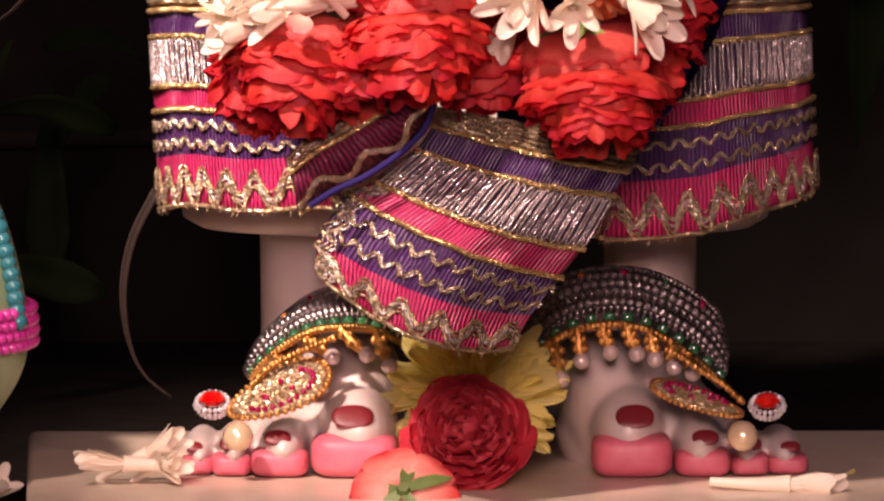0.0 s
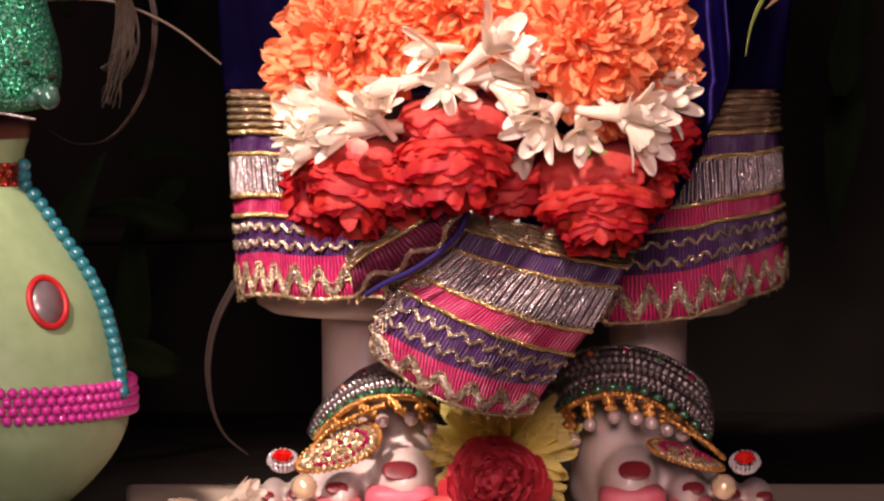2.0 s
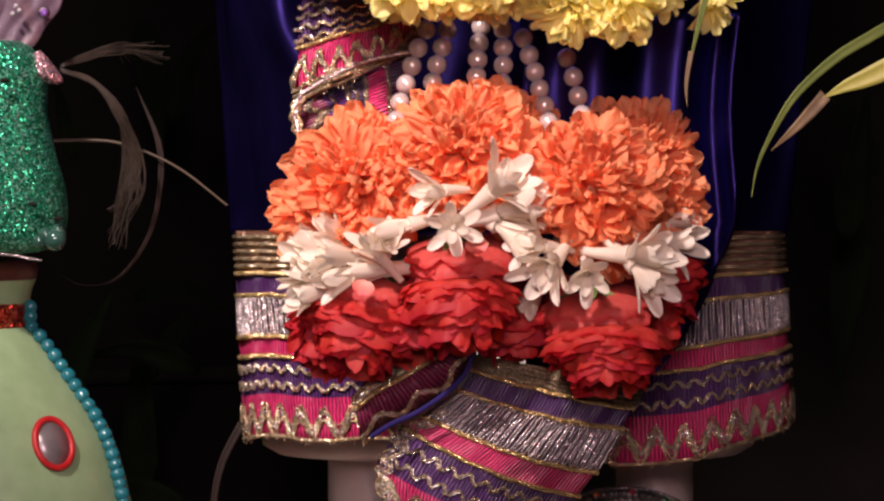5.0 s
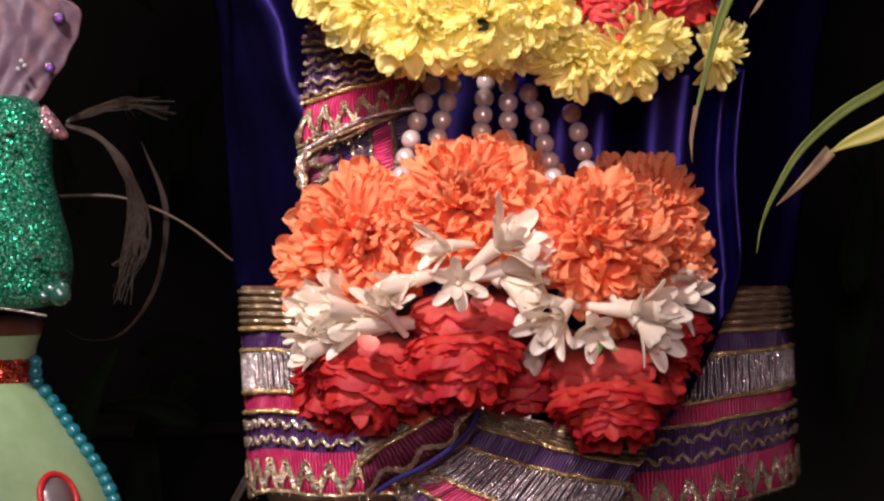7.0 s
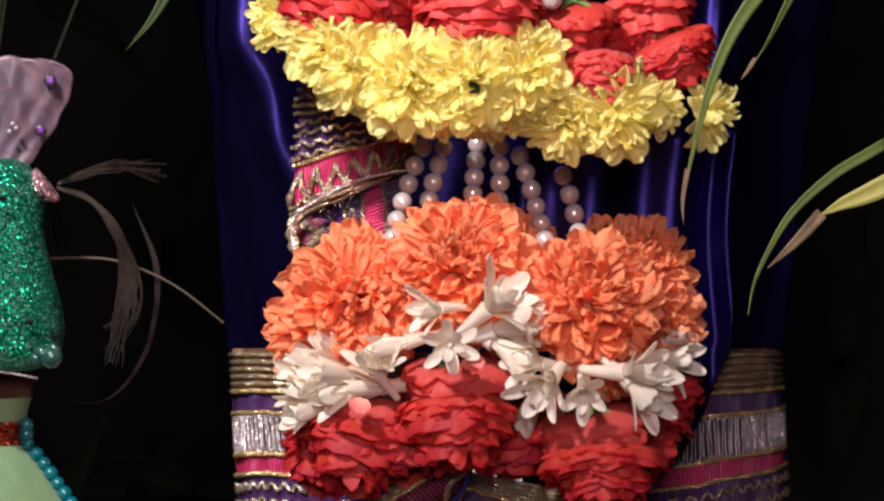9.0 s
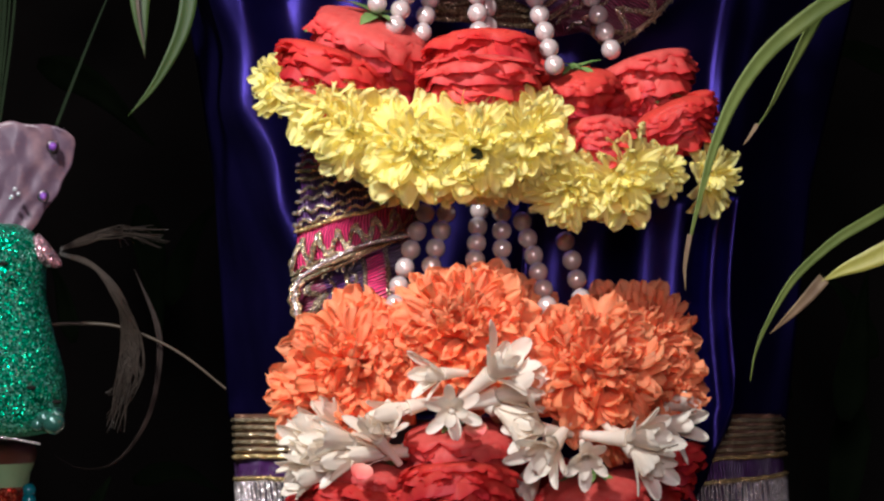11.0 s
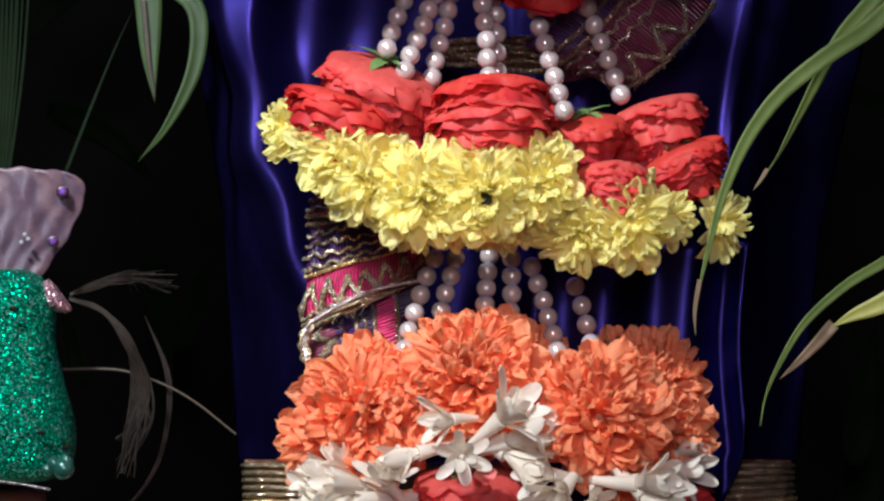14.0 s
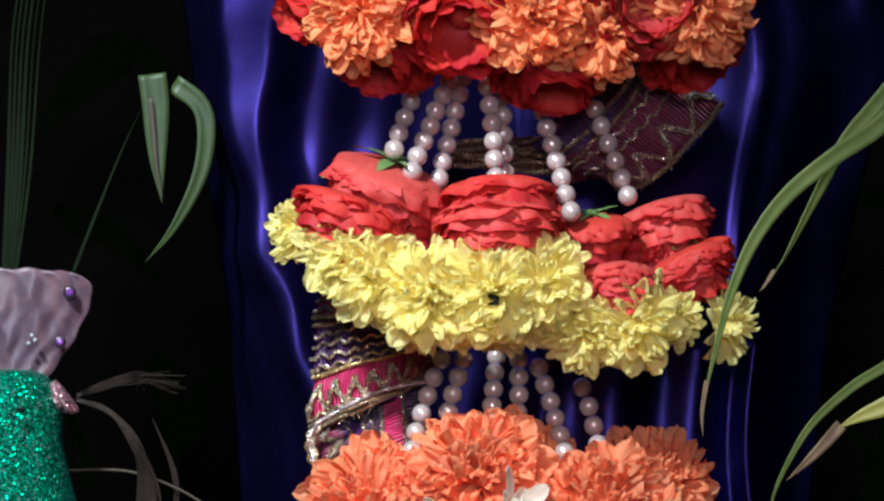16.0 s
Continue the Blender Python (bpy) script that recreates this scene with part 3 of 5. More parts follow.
def skirt(s, v, out=0.0, wide=1.0):
    """A point of the skirt: s from 0 (one side) to 1 (other side), at the drawing height v."""
    a = np.pi * (1.06 * s - 0.03)
    u = RC - RX * wide * np.cos(a)
    u += 9 * np.sin(v * 0.011 + 2 * s) * (1 if v < 500 else 0)
    y = 0.075 - (0.085 + out) * np.sin(a) ** 0.48 if np.sin(a) > 0 else 0.075
    return P(u, v, y)


def satin(sh, s0, s1, v0, v1, ns, nv, fold, lower=None, out=0.0):
    s = np.linspace(s0, s1, ns)
    pts = np.zeros((nv, ns, 3))
    for j in range(nv):
        for i in range(ns):
            top, bot = v0, v1 if lower is None else lower(s[i])
            v = top + (bot - top) * j / (nv - 1)
            p = skirt(s[i], v, out, 1.0 + 0.05 * max(0, (300 - v)) / 800)
            p[1] += fold(s[i], v)
            pts[j, i] = p
    sh.grid(pts)


def ease(x, a, b):
    t = min(1.0, max(0.0, (x - a) / (b - a)))
    return t * t * (3 - 2 * t)


def robe_depth(u, v):
    """Depth of the satin: a rolled fold on each flank, the cloth falling back outside them and hollow behind the garland."""
    roll = float(np.interp(v, (-760, -487, -317, -217, -137, -30, 50, 200, 300, 516), (372, 368, 374, 396, 424, 434, 468, 520, 545, 560)))
    roll += 4 * math.sin(v * 0.031)
    wide = float(np.interp(v, (-760, -487, -290, -150, 0, 200, 516), (135, 125, 66, 40, 34, 30, 20)))
    high = float(np.interp(v, (-760, 250, 420), (0.020, 0.020, 0.004)))
    y = 0.004 + 0.00002 * abs(u - 917)
    # fold of the one flank
    if u < roll + wide / 2:
        y -= high * (1 - ease(roll + 14 - u, 0, 60))
        d = max(0.0, roll - u)
        y += 0.00075 * d + 0.006 * math.sin(d * 0.055 + v * 0.004) * min(1.0, d / 40)
    else:
        y -= high * (1 - ease(u, roll + wide * 0.8, roll + wide + 75))
        y += 0.044 * min(1.0, max(0.0, (u - roll - wide) / (900 - roll - wide)))
    # hollow in the middle, coming forward to the fold of the other flank
    edge = float(np.interp(v, (-760, -487, -430, -350, -250, -100, 100, 300, 516), (1290, 1300, 1322, 1322, 1302, 1276, 1264, 1262, 1240)))
    y -= 0.040 * min(1.0, max(0.0, (u - 900) / (edge - 905)))
    ridge = float(np.interp(v, (-760, -300, 100, 516), (0.008, 0.006, 0.004, 0.003)))
    q = u - edge
    y -= ridge * math.exp(-(q / (34 if q < 0 else 48)) ** 2)
    # beyond it the cloth falls away in soft pleats
    d = max(0.0, u - edge - 20)
    y += 0.00030 * d + 0.0055 * math.sin(d * 0.045 + 0.003 * v + 2.6) * min(1.0, d / 40)
    # creases
    y += 0.0022 * math.sin(v * 0.017 + u * 0.035) * math.sin(v * 0.008 - u * 0.02) + 0.0005 * math.sin(u * 0.07 + v * 0.013)
    return y


sh = Sheet()
grid = np.zeros((70, 190, 3))
for j, v in enumerate(np.linspace(-760, 516, 70)):
    a = float(np.interp(v, (-760, -487, -287, -100, 100, 516), (286, 306, 330, 362, 392, 416)))
    b = float(np.interp(v, (-760, -487, -200, 100, 516), (1640, 1590, 1520, 1450, 1408)))
    for i, u0 in enumerate(np.linspace(a, b, 190)):
        q = P(u0, v, robe_depth(u0, v))
        grid[j, i] = q
sh.grid(grid)
part("satin_cloth", sh, SATIN, robe, "deep purple satin with soft folds", solid=0.0012)


def drape_low(s):
    u = RC - RX * np.cos(np.pi * (1.06 * s - 0.03))
    return float(np.interp(u, (980, 1140, 1172, 1216, 1262, 1298, 1318), (790, 780, 758, 702, 622, 520, 380)))


sh = Sheet()
satin(sh, 0.52, 0.795, 120, 600, 40, 30, lambda s, v: -0.012 - 0.010 * np.exp(-((s - 0.787) / 0.02) ** 2) + 0.004 * np.sin(60 * s), drape_low, 0.012)
part("drape_edge", sh, SATIN, robe, "purple satin fold hanging over the border", solid=0.002)


# brocade: bands across the width w (0 upper edge, 1 hem), threads and cords laid on them
BANDS = [(0.0, 0.20, 0), (0.20, 0.305, 1), (0.305, 0.515, 2), (0.515, 0.605, 3), (0.605, 0.79, 1), (0.79, 1.0, 3)]
CLOTHS = [BRONZE, PURPLE, PLUM, PINK]


def brocade(parent, name, f, s0=0.0, s1=1.0, ns=60, label="", waves=True, bands=BANDS, cloths=CLOTHS, cords=(0.205, 0.31, 0.51, 0.605),
            ribs=(0.03, 0.065, 0.10, 0.135, 0.17), rib_thread=None, chains=(0.665, 0.745), zig=(0.895, 0.045), fringe=(0.32, 0.50), gold=GOLD, silver=SILVER,
            pitch=9.0, zigstep=52.0, loop=17.0):
    """A strip of brocade on the surface f(s, w), with its beaded cords, wavy chains, zigzag edge and silver fringe as parts."""
    grid_s = np.linspace(s0, s1, ns)

    def at(s, w, lift=0.0):
        p = f(s, w)
        if lift:
            e = 1e-3
            n = np.cross(f(min(1, s + e), w) - f(max(0, s - e), w), f(s, min(1, w + e)) - f(s, max(0, w - e)))
            n = unit(n)
            n = n if n[1] < 0 else -n
            p = p + n * lift
        return p

    mid = np.array([f(s, 0.5) for s in grid_s])
    length = np.linalg.norm(np.diff(mid, axis=0), axis=1).sum()
    height = np.linalg.norm(f(0.5 * (s0 + s1), 1.0) - f(0.5 * (s0 + s1), 0.0))
    sh = Sheet()
    ws, slots = [bands[0][0]], []
    for w0, w1, slot in bands:
        ws += np.linspace(w0, w1, 4)[1:].tolist()
        slots += [slot] * 3
    pts = np.array([[f(s, w) for s in grid_s] for w in ws])
    uv = np.array([[((s - s0) / (s1 - s0) * length, w * height) for s in grid_s] for w in ws])
    sh.grid(pts, uv)
    sh.m = np.repeat(slots, ns - 1).tolist()
    cloth = part(name, sh, cloths, parent, label, solid=0.0012)

    def count(step):
        return max(3, int(length / (step * K)))

    for w in cords:
        n = count(pitch)
        k = n * 4
        s = np.linspace(s0, s1, k)
        r = K * (3.2 + 1.9 * np.abs(np.sin(np.arange(k) * np.pi / 4)))
        c = Sheet()
        c.tube([at(q, w, 0.0012) for q in s], r, 6)
        part("beaded_cord", c, GOLD_CORD if gold is GOLD else gold, cloth)
    for w in ribs:
        n = count(7)
        s = np.linspace(s0, s1, n * 2)
        c = Sheet()
        c.tube([at(q, w + 0.003 * (-1) ** i, 0.0008) for i, q in enumerate(s)], K * 4.2, 5)
        part("rib", c, rib_thread or gold, cloth)
    for w in chains:
        n = count(34)
        k = n * 10
        s = np.linspace(s0, s1, k)
        for ph in (0.0, 0.7):
            c = Sheet()
            c.tube([at(q, min(1, max(0, w + 0.017 * np.sin(6.283 * i / 10 + ph) + RNG.uniform(-1, 1) * 0.005)), 0.0011 + 0.0006 * ph) for i, q in enumerate(s)],
                   K * (2.6 + 0.8 * np.sin(np.arange(k) * 2.2)), 5)
            part("wavy_chain", c, gold if ph else silver, cloth)
    if zig:
        n = count(zigstep)
        k = n * 16
        s = np.linspace(s0, s1, k)
        for d, r in ((0.0, 3.0), (0.018, 2.6), (0.036, 2.6), (-0.018, 2.2), (0.055, 2.4)):
            c = Sheet()
            tri = np.sin(np.pi / 2 * (np.abs(((np.arange(k) / 16.0) % 1) - 0.5) * 4 - 1))
            c.tube([at(q, min(0.998, zig[0] + zig[1] * tri[i] + d + RNG.uniform(-1, 1) * 0.008), 0.0012 + 0.0008 * RNG.rand()) for i, q in enumerate(s)],
                   K * (r * 0.82 + 0.9 * np.sin(np.arange(k) * 2.0)), 5)
            part("zigzag_cord", c, silver if d == 0.018 else gold, cloth)
        c = Sheet()
        c.tube([at(q, 0.995 - 0.006 * (i % 2), 0.0008) for i, q in enumerate(np.linspace(s0, s1, k))], K * 3.4, 5)
        part("hem_cord", c, gold, cloth)
        c = Sheet()
        for i in range(count(9)):
            q = RNG.uniform(s0, s1)
            a = at(q, 0.99, 0.0006)
            e = a + np.array((RNG.uniform(-1, 1) * 0.0015, -0.0003, -RNG.uniform(0.0006, 0.0032)))
            c.tube([a, (a + e) / 2 + RNG.uniform(-1, 1, 3) * 0.0006, e], K * 0.9, 4)
        tagged(part("frayed_edge", c, gold, cloth, "short frayed threads"), kind="stuff")
    if fringe:
        n = count(loop)
        step = (s1 - s0) / n
        c = Sheet()
        for i in range(n):
            q = s0 + (i + 0.5) * step
            d = step * 0.30
            lean = RNG.uniform(-0.12, 0.12) * step
            line = []
            for a in np.linspace(0, 2 * np.pi, 15):
                ww = (fringe[0] + fringe[1]) / 2 - (fringe[1] - fringe[0]) / 2 * np.cos(a)
                line.append(at(min(1, max(0, q + d * np.clip(np.sin(a) * 2.2, -1, 1) + lean * np.cos(a))), ww, 0.0014))
            c.tube(line, K * 1.9, 5)
        part("silver_fringe", c, silver, cloth, "looped silver fringe")
    return cloth


def border(s, w):
    """Lower border of the skirt."""
    u = RC - RX * np.cos(np.pi * (1.06 * s - 0.03))
    hem = float(np.interp(u, (430, 640, 1090, 1235, 1330, 1420), (876, 880, 925, 914, 880, 838)))
    p = skirt(s, 507 + (hem - 507 + 4 * np.sin(s * 31)) * w, 0.004 + 0.006 * w, 1.0)
    p[0] += K * 18 * w
    p[1] += 0.0025 * np.sin(s * 40) * w + 0.0012 * np.sin(s * 110 + w * 5) * np.sin(w * 17 + s * 20)
    return p


brocade(robe, "border", border, 0.015, 0.36, 70, "striped pink, purple and gold brocade border")
brocade(robe, "border", border, 0.60, 0.985, 70, "striped pink, purple and gold brocade border")

# ---- sash ----
sash = thing("sash", "pink, purple and gold brocade sash folded over the robe", "sash")
WS = (0, 0.2, 0.31, 0.51, 0.61, 0.8, 1.0)
FL = np.array(((776, 188), (768, 222), (738, 268), (662, 322), (612, 345), (560, 425), (566, 486)), float)
FR = np.array(((1140, 236), (1112, 300), (1086, 345), (1032, 440), (992, 492), (938, 562), (905, 618)), float)


def flap(s, w):
    a = np.array([np.interp(w, WS, FL[:, i]) for i in (0, 1)])
    b = np.array([np.interp(w, WS, FR[:, i]) for i in (0, 1)])
    q = a + (b - a) * s
    q[1] += 4 * s * (1 - s) * (8 + 40 * w ** 2)
    y = -0.092 - 0.030 * np.sin(np.pi * min(1, max(0, s))) - 0.012 * w
    y += 0.004 * np.sin(s * 9) * w + 0.0014 * np.sin(s * 31 + w * 6) * np.sin(w * 19)
    return F(q[0], q[1], y)


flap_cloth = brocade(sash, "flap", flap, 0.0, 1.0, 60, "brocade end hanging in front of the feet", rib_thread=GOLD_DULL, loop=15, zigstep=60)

for off, r, thread in ((0.012, 2.7, GOLD), (0.03, 2.3, SILVER), (0.05, 2.3, GOLD), (0.068, 2.0, SILVER)):
    c = Sheet()
    c.tube([flap(max(0.0, off + 0.016 * math.sin(i * 0.62) + RNG.uniform(-1, 1) * 0.004), 0.42 + 0.58 * i / 69) + np.array((0, -0.0018, 0)) for i in range(70)],
           [K * (r + 0.9 * math.sin(i * 1.7)) for i in range(70)], 5)
    part("edge_braid", c, thread, flap_cloth)
A0 = smooth([(512, 282), (560, 240), (630, 200), (705, 165)], 30)
B0 = smooth([(532, 378), (590, 340), (650, 312), (715, 268), (755, 225), (770, 182)], 30)


def turned(s, w):
    i = s * 29
    k = int(min(28, i))
    a = A0[k] + (A0[k + 1] - A0[k]) * (i - k)
    b = B0[k] + (B0[k + 1] - B0[k]) * (i - k)
    q = a + (b - a) * w
    return F(q[0], q[1], -0.108 - 0.014 * np.sin(np.pi * w) - 0.006 * s)


brocade(sash, "turned_fold", turned, 0.0, 1.0, 40, "maroon and bronze fold turned back", bands=[(0, 0.3, 0), (0.3, 1.0, 1)], cloths=[BRONZE, MAROON],
        cords=(0.3, 0.95), ribs=(0.04, 0.1, 0.2), chains=(0.15,), zig=(0.72, 0.10), fringe=None, zigstep=70)
sh = Sheet()
sh.tube([F(x, y, -0.128) for x, y in B0[2:]], K * 4.6, 8)
part("piping", sh, PIPING, sash, "violet cord along the fold")


def patch(corners, bulge, y0, sag=0.0, tilt=0.0):
    """A curved strip from four corners: along the upper edge, then along the hem."""
    a, b, c, d = [np.array(q, float) for q in corners]

    def f(s, w):
        q = (a + (b - a) * s) * (1 - w) + (c + (d - c) * s) * w
        q = q + np.array((0, sag * 4 * s * (1 - s)))
        crease = 0.0022 * np.sin(s * 17 + w * 9) * np.sin(w * 13 - s * 6)
        return P(q[0] + 3 * np.sin(w * 21 + s * 5), q[1], y0 - bulge * np.sin(np.pi * min(1, max(0, s))) ** 0.8 + tilt * w + crease)
    return f


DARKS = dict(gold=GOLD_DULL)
brocade(sash, "wrap", patch(((548, 20), (760, 10), (530, 282), (748, 186)), 0.022, -0.045), 0, 1, 40, "brocade wrapped round the hip",
        bands=[(0, 0.22, 3), (0.22, 0.32, 1), (0.32, 0.62, 1), (0.62, 0.92, 3), (0.92, 1, 0)], cords=(0.22, 0.62), ribs=(0.27, 0.95), chains=(0.10, 0.17, 0.34, 0.42, 0.50, 0.57, 0.90), zig=(0.78, 0.07),
        fringe=None, zigstep=40)
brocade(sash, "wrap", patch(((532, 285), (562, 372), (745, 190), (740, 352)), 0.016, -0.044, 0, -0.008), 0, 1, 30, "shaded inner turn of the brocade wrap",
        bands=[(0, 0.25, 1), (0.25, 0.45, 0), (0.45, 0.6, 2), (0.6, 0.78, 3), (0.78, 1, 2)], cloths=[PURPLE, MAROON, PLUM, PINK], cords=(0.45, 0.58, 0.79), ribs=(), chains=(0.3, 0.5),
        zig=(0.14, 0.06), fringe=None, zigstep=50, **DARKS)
sh = Sheet()
sh.tube([P(u, v, -0.072) for u, v in smooth([(531, 286), (548, 262), (600, 232), (660, 205), (748, 188)], 30)], K * 3.5, 6)
part("silver_edge", sh, SILVER, sash)
for off, thread in ((0, GOLD), (7, SILVER), (13, GOLD)):
    sh = Sheet()
    line = smooth([(536 + off, 268), (527 + off, 296), (531 + off, 326), (545 + off, 352), (566 + off, 380)], 40)
    sh.tube([P(u + 2.5 * math.sin(i * 0.9), v, -0.066) for i, (u, v) in enumerate(line)], K * 4.0, 6)
    part("edge_braid", sh, thread, sash)
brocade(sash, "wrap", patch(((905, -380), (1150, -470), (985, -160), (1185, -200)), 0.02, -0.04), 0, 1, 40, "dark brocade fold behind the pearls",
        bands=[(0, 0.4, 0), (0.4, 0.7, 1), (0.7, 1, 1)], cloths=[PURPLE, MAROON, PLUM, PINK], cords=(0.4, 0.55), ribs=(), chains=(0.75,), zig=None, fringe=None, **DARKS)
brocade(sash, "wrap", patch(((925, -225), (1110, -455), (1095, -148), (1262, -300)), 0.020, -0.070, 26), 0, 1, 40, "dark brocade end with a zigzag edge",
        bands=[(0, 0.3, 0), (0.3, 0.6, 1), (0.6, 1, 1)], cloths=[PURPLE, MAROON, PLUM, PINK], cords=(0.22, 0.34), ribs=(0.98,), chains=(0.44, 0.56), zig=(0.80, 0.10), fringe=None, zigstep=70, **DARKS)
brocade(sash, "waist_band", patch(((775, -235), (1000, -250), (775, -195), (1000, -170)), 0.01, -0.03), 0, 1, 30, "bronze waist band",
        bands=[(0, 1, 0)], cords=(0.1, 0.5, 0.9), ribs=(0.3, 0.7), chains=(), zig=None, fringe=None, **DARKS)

# ---- garland ----
garland = thing("flower_garland", "hanging garland of roses, orange and yellow blossoms, tuberoses and pearl strings", "garland")
UP, DOWN, OUT = np.array((0, 0, 1.0)), np.array((0, 0, -1.0)), np.array((0, -1.0, 0))


def shown(u, axis=OUT):
    """Turn an axis outward round the garland."""
    return unit(np.asarray(axis, float) + np.array(((u - 870) / 420.0, 0, 0)))


# red roses of the lower tier: u, v, y, size, how far they hang down


def set_roses(rows):
    for u, v, y, hw, h, ax, mat, sep in rows:
        ob = bloom("rose", hung_rose_sheet(hw * 0.93 * K, h * K, ax), mat, garland, P(u, v, y))
        if sep:
            part("calyx", sepal_sheet(hw * 0.85 * K, ax, 5, 1.72, 0.75), SEPAL, ob, "green sepals")


set_roses((
    (826, 524, -0.140, 104, 92, (0.06, 0.18, -1), ROSE_PALE, True),
    (820, 596, -0.146, 104, 108, (0.02, -0.20, -1), ROSE, False),
    (676, 588, -0.135, 78, 88, (-0.12, 0.15, -1), ROSE_PALE, True),
    (660, 640, -0.128, 106, 100, (-0.2, -0.22, -1), ROSE, False),
    (614, 664, -0.112, 82, 92, (-0.45, -0.25, -0.9), ROSE_DEEP, False),
    (726, 640, -0.128, 86, 84, (0.1, -0.25, -1), ROSE, False),
    (1066, 616, -0.138, 96, 96, (0.08, 0.25, -1), ROSE_PALE, True),
))
set_roses((
    (1082, 680, -0.140, 110, 94, (0.06, -0.22, -1), ROSE, False),
    (1166, 570, -0.095, 80, 92, (0.35, -0.1, -0.95), ROSE_DEEP, False),
    (1134, 624, -0.10, 82, 88, (0.4, -0.15, -0.9), ROSE, False),
    (920, 646, -0.112, 92, 76, (0.15, -0.2, -1), ROSE_DEEP, False),
    (965, 590, -0.10, 72, 80, (0.1, -0.3, -1), ROSE_DEEP, False),
    (720, 600, -0.10, 70, 80, (-0.1, -0.4, -0.8), ROSE_DEEP, False),
))
for u, v, y, ax in ((660, 612, -0.164, (-0.3, -0.7, -0.5)), (850, 538, -0.172, (0.2, -0.8, -0.5))):
    tip = Sheet()
    petal(tip, np.zeros(3), ax, (0, -1, 0.6), 34 * K, 40 * K, curl=-0.5, cup=0.3, ruffle=0.03, nl=7, nw=7)
    flower("petal", tip, ROSE_BLUSH, garland, P(u, v - 16, y), "pale pink petal")


# orange blossoms


def set_orange_blossoms(rows):
    for u, v, y, r, n, mat in rows:
        bloom("orange_blossom", full_sheet(r * 1.06 * K, shown(u, (0, -1, 0.45)), int(n * 1.35), split=True), mat, garland, P(u, v, y))


set_orange_blossoms((
    (835, 368, -0.135, 120, 190, ORANGE),
    (735, 395, -0.13, 86, 120, ORANGE),
    (645, 420, -0.12, 120, 170, ORANGE),
    (585, 470, -0.105, 92, 120, ORANGE),
    (1055, 430, -0.135, 118, 170, ORANGE),
    (1155, 375, -0.085, 95, 120, ORANGE),
    (1180, 455, -0.09, 85, 110, ORANGE),
))
set_orange_blossoms((
    (930, 338, -0.10, 68, 100, ORANGE),
    (960, 430, -0.115, 80, 90, ORANGE),
    (1075, 520, -0.135, 70, 80, ORANGE),
    (640, 500, -0.125, 70, 80, ORANGE),
    (880, 440, -0.135, 80, 90, ORANGE),
    (1095, 345, -0.065, 70, 90, ORANGE),
))


# tuberoses: u, v, y, size, direction it looks


def set_tuberoses(rows):
    for u, v, y, r, ax, o in rows:
        bloom("tuberose", tuberose_sheet(r * K, ax, o), WHITE, garland, P(u, v, y))


# over the middle roses
set_tuberoses((
    (813, 501, -0.185, 57, (0.02, -1, -0.15), 1.35),
    (882, 436, -0.172, 85, (0.75, -0.55, 0.65), 0.75),
    (795, 436, -0.170, 63, (-0.85, -0.6, -0.1), 0.6),
    (895, 474, -0.162, 96, (0.95, -0.3, 0.35), 0.42),
    (892, 496, -0.160, 88, (0.9, -0.4, -0.45), 0.35),
    (735, 496, -0.158, 77, (-0.95, -0.3, -0.25), 0.2),
))
# over the roses of one side
set_tuberoses((
    (972, 534, -0.165, 68, (-0.8, -0.6, 0.1), 0.7),
    (992, 564, -0.168, 79, (-0.45, -0.7, -0.55), 0.72),
    (1050, 582, -0.172, 61, (0.05, -1, -0.3), 0.75),
    (1128, 549, -0.165, 92, (0.85, -0.55, 0.05), 0.62),
    (1138, 572, -0.165, 88, (0.65, -0.6, -0.6), 0.55),
    (1188, 522, -0.115, 76, (0.9, -0.35, -0.1), 0.6),
    (1198, 494, -0.10, 58, (0.85, -0.3, 0.4), 0.6),
    (965, 594, -0.125, 85, (-0.45, -0.35, -0.85), 0.35),
))
# over the roses of the other side
set_tuberoses((
    (604, 546, -0.135, 93, (-0.95, -0.35, 0.30), 0.5),
    (601, 572, -0.138, 98, (-0.98, -0.35, -0.02), 0.5),
    (598, 600, -0.138, 100, (-0.92, -0.35, -0.32), 0.5),
    (636, 555, -0.150, 88, (-0.9, -0.45, 0.10), 0.4),
    (648, 582, -0.150, 88, (-0.95, -0.45, -0.15), 0.35),
    (626, 525, -0.135, 74, (-0.75, -0.4, 0.55), 0.4),
    (681, 550, -0.160, 67, (-0.55, -0.6, 0.65), 0.3),
    (698, 540, -0.160, 52, (0.15, -0.75, 0.6), 0.8),
    (694, 575, -0.150, 79, (-0.9, -0.5, -0.05), 0.3),
))


# yellow ring


def set_yellow_blossoms(rows):
    for u, v, y, r, n, ax in rows:
        bloom("yellow_blossom", full_sheet(r * 1.08 * K, ax, int(n * 0.9), 0.20, 0.27, 0.15, 1.72, 0.06, split=True), YELLOW, garland, P(u, v, y))


set_yellow_blossoms((
    (515, -80, -0.10, 62, 70, (-0.8, -0.5, 0.2)),
    (590, -45, -0.13, 78, 90, (-0.4, -1, 0.1)),
    (650, 5, -0.135, 85, 100, (-0.2, -1, -0.2)),
    (745, 35, -0.15, 88, 120, (-0.1, -1, 0.1)),
    (850, 30, -0.155, 92, 120, (0, -1, 0.2)),
    (945, 15, -0.15, 80, 100, (0.2, -1, 0.3)),
    (720, 68, -0.135, 68, 90, (-0.1, -0.8, -0.8)),
))
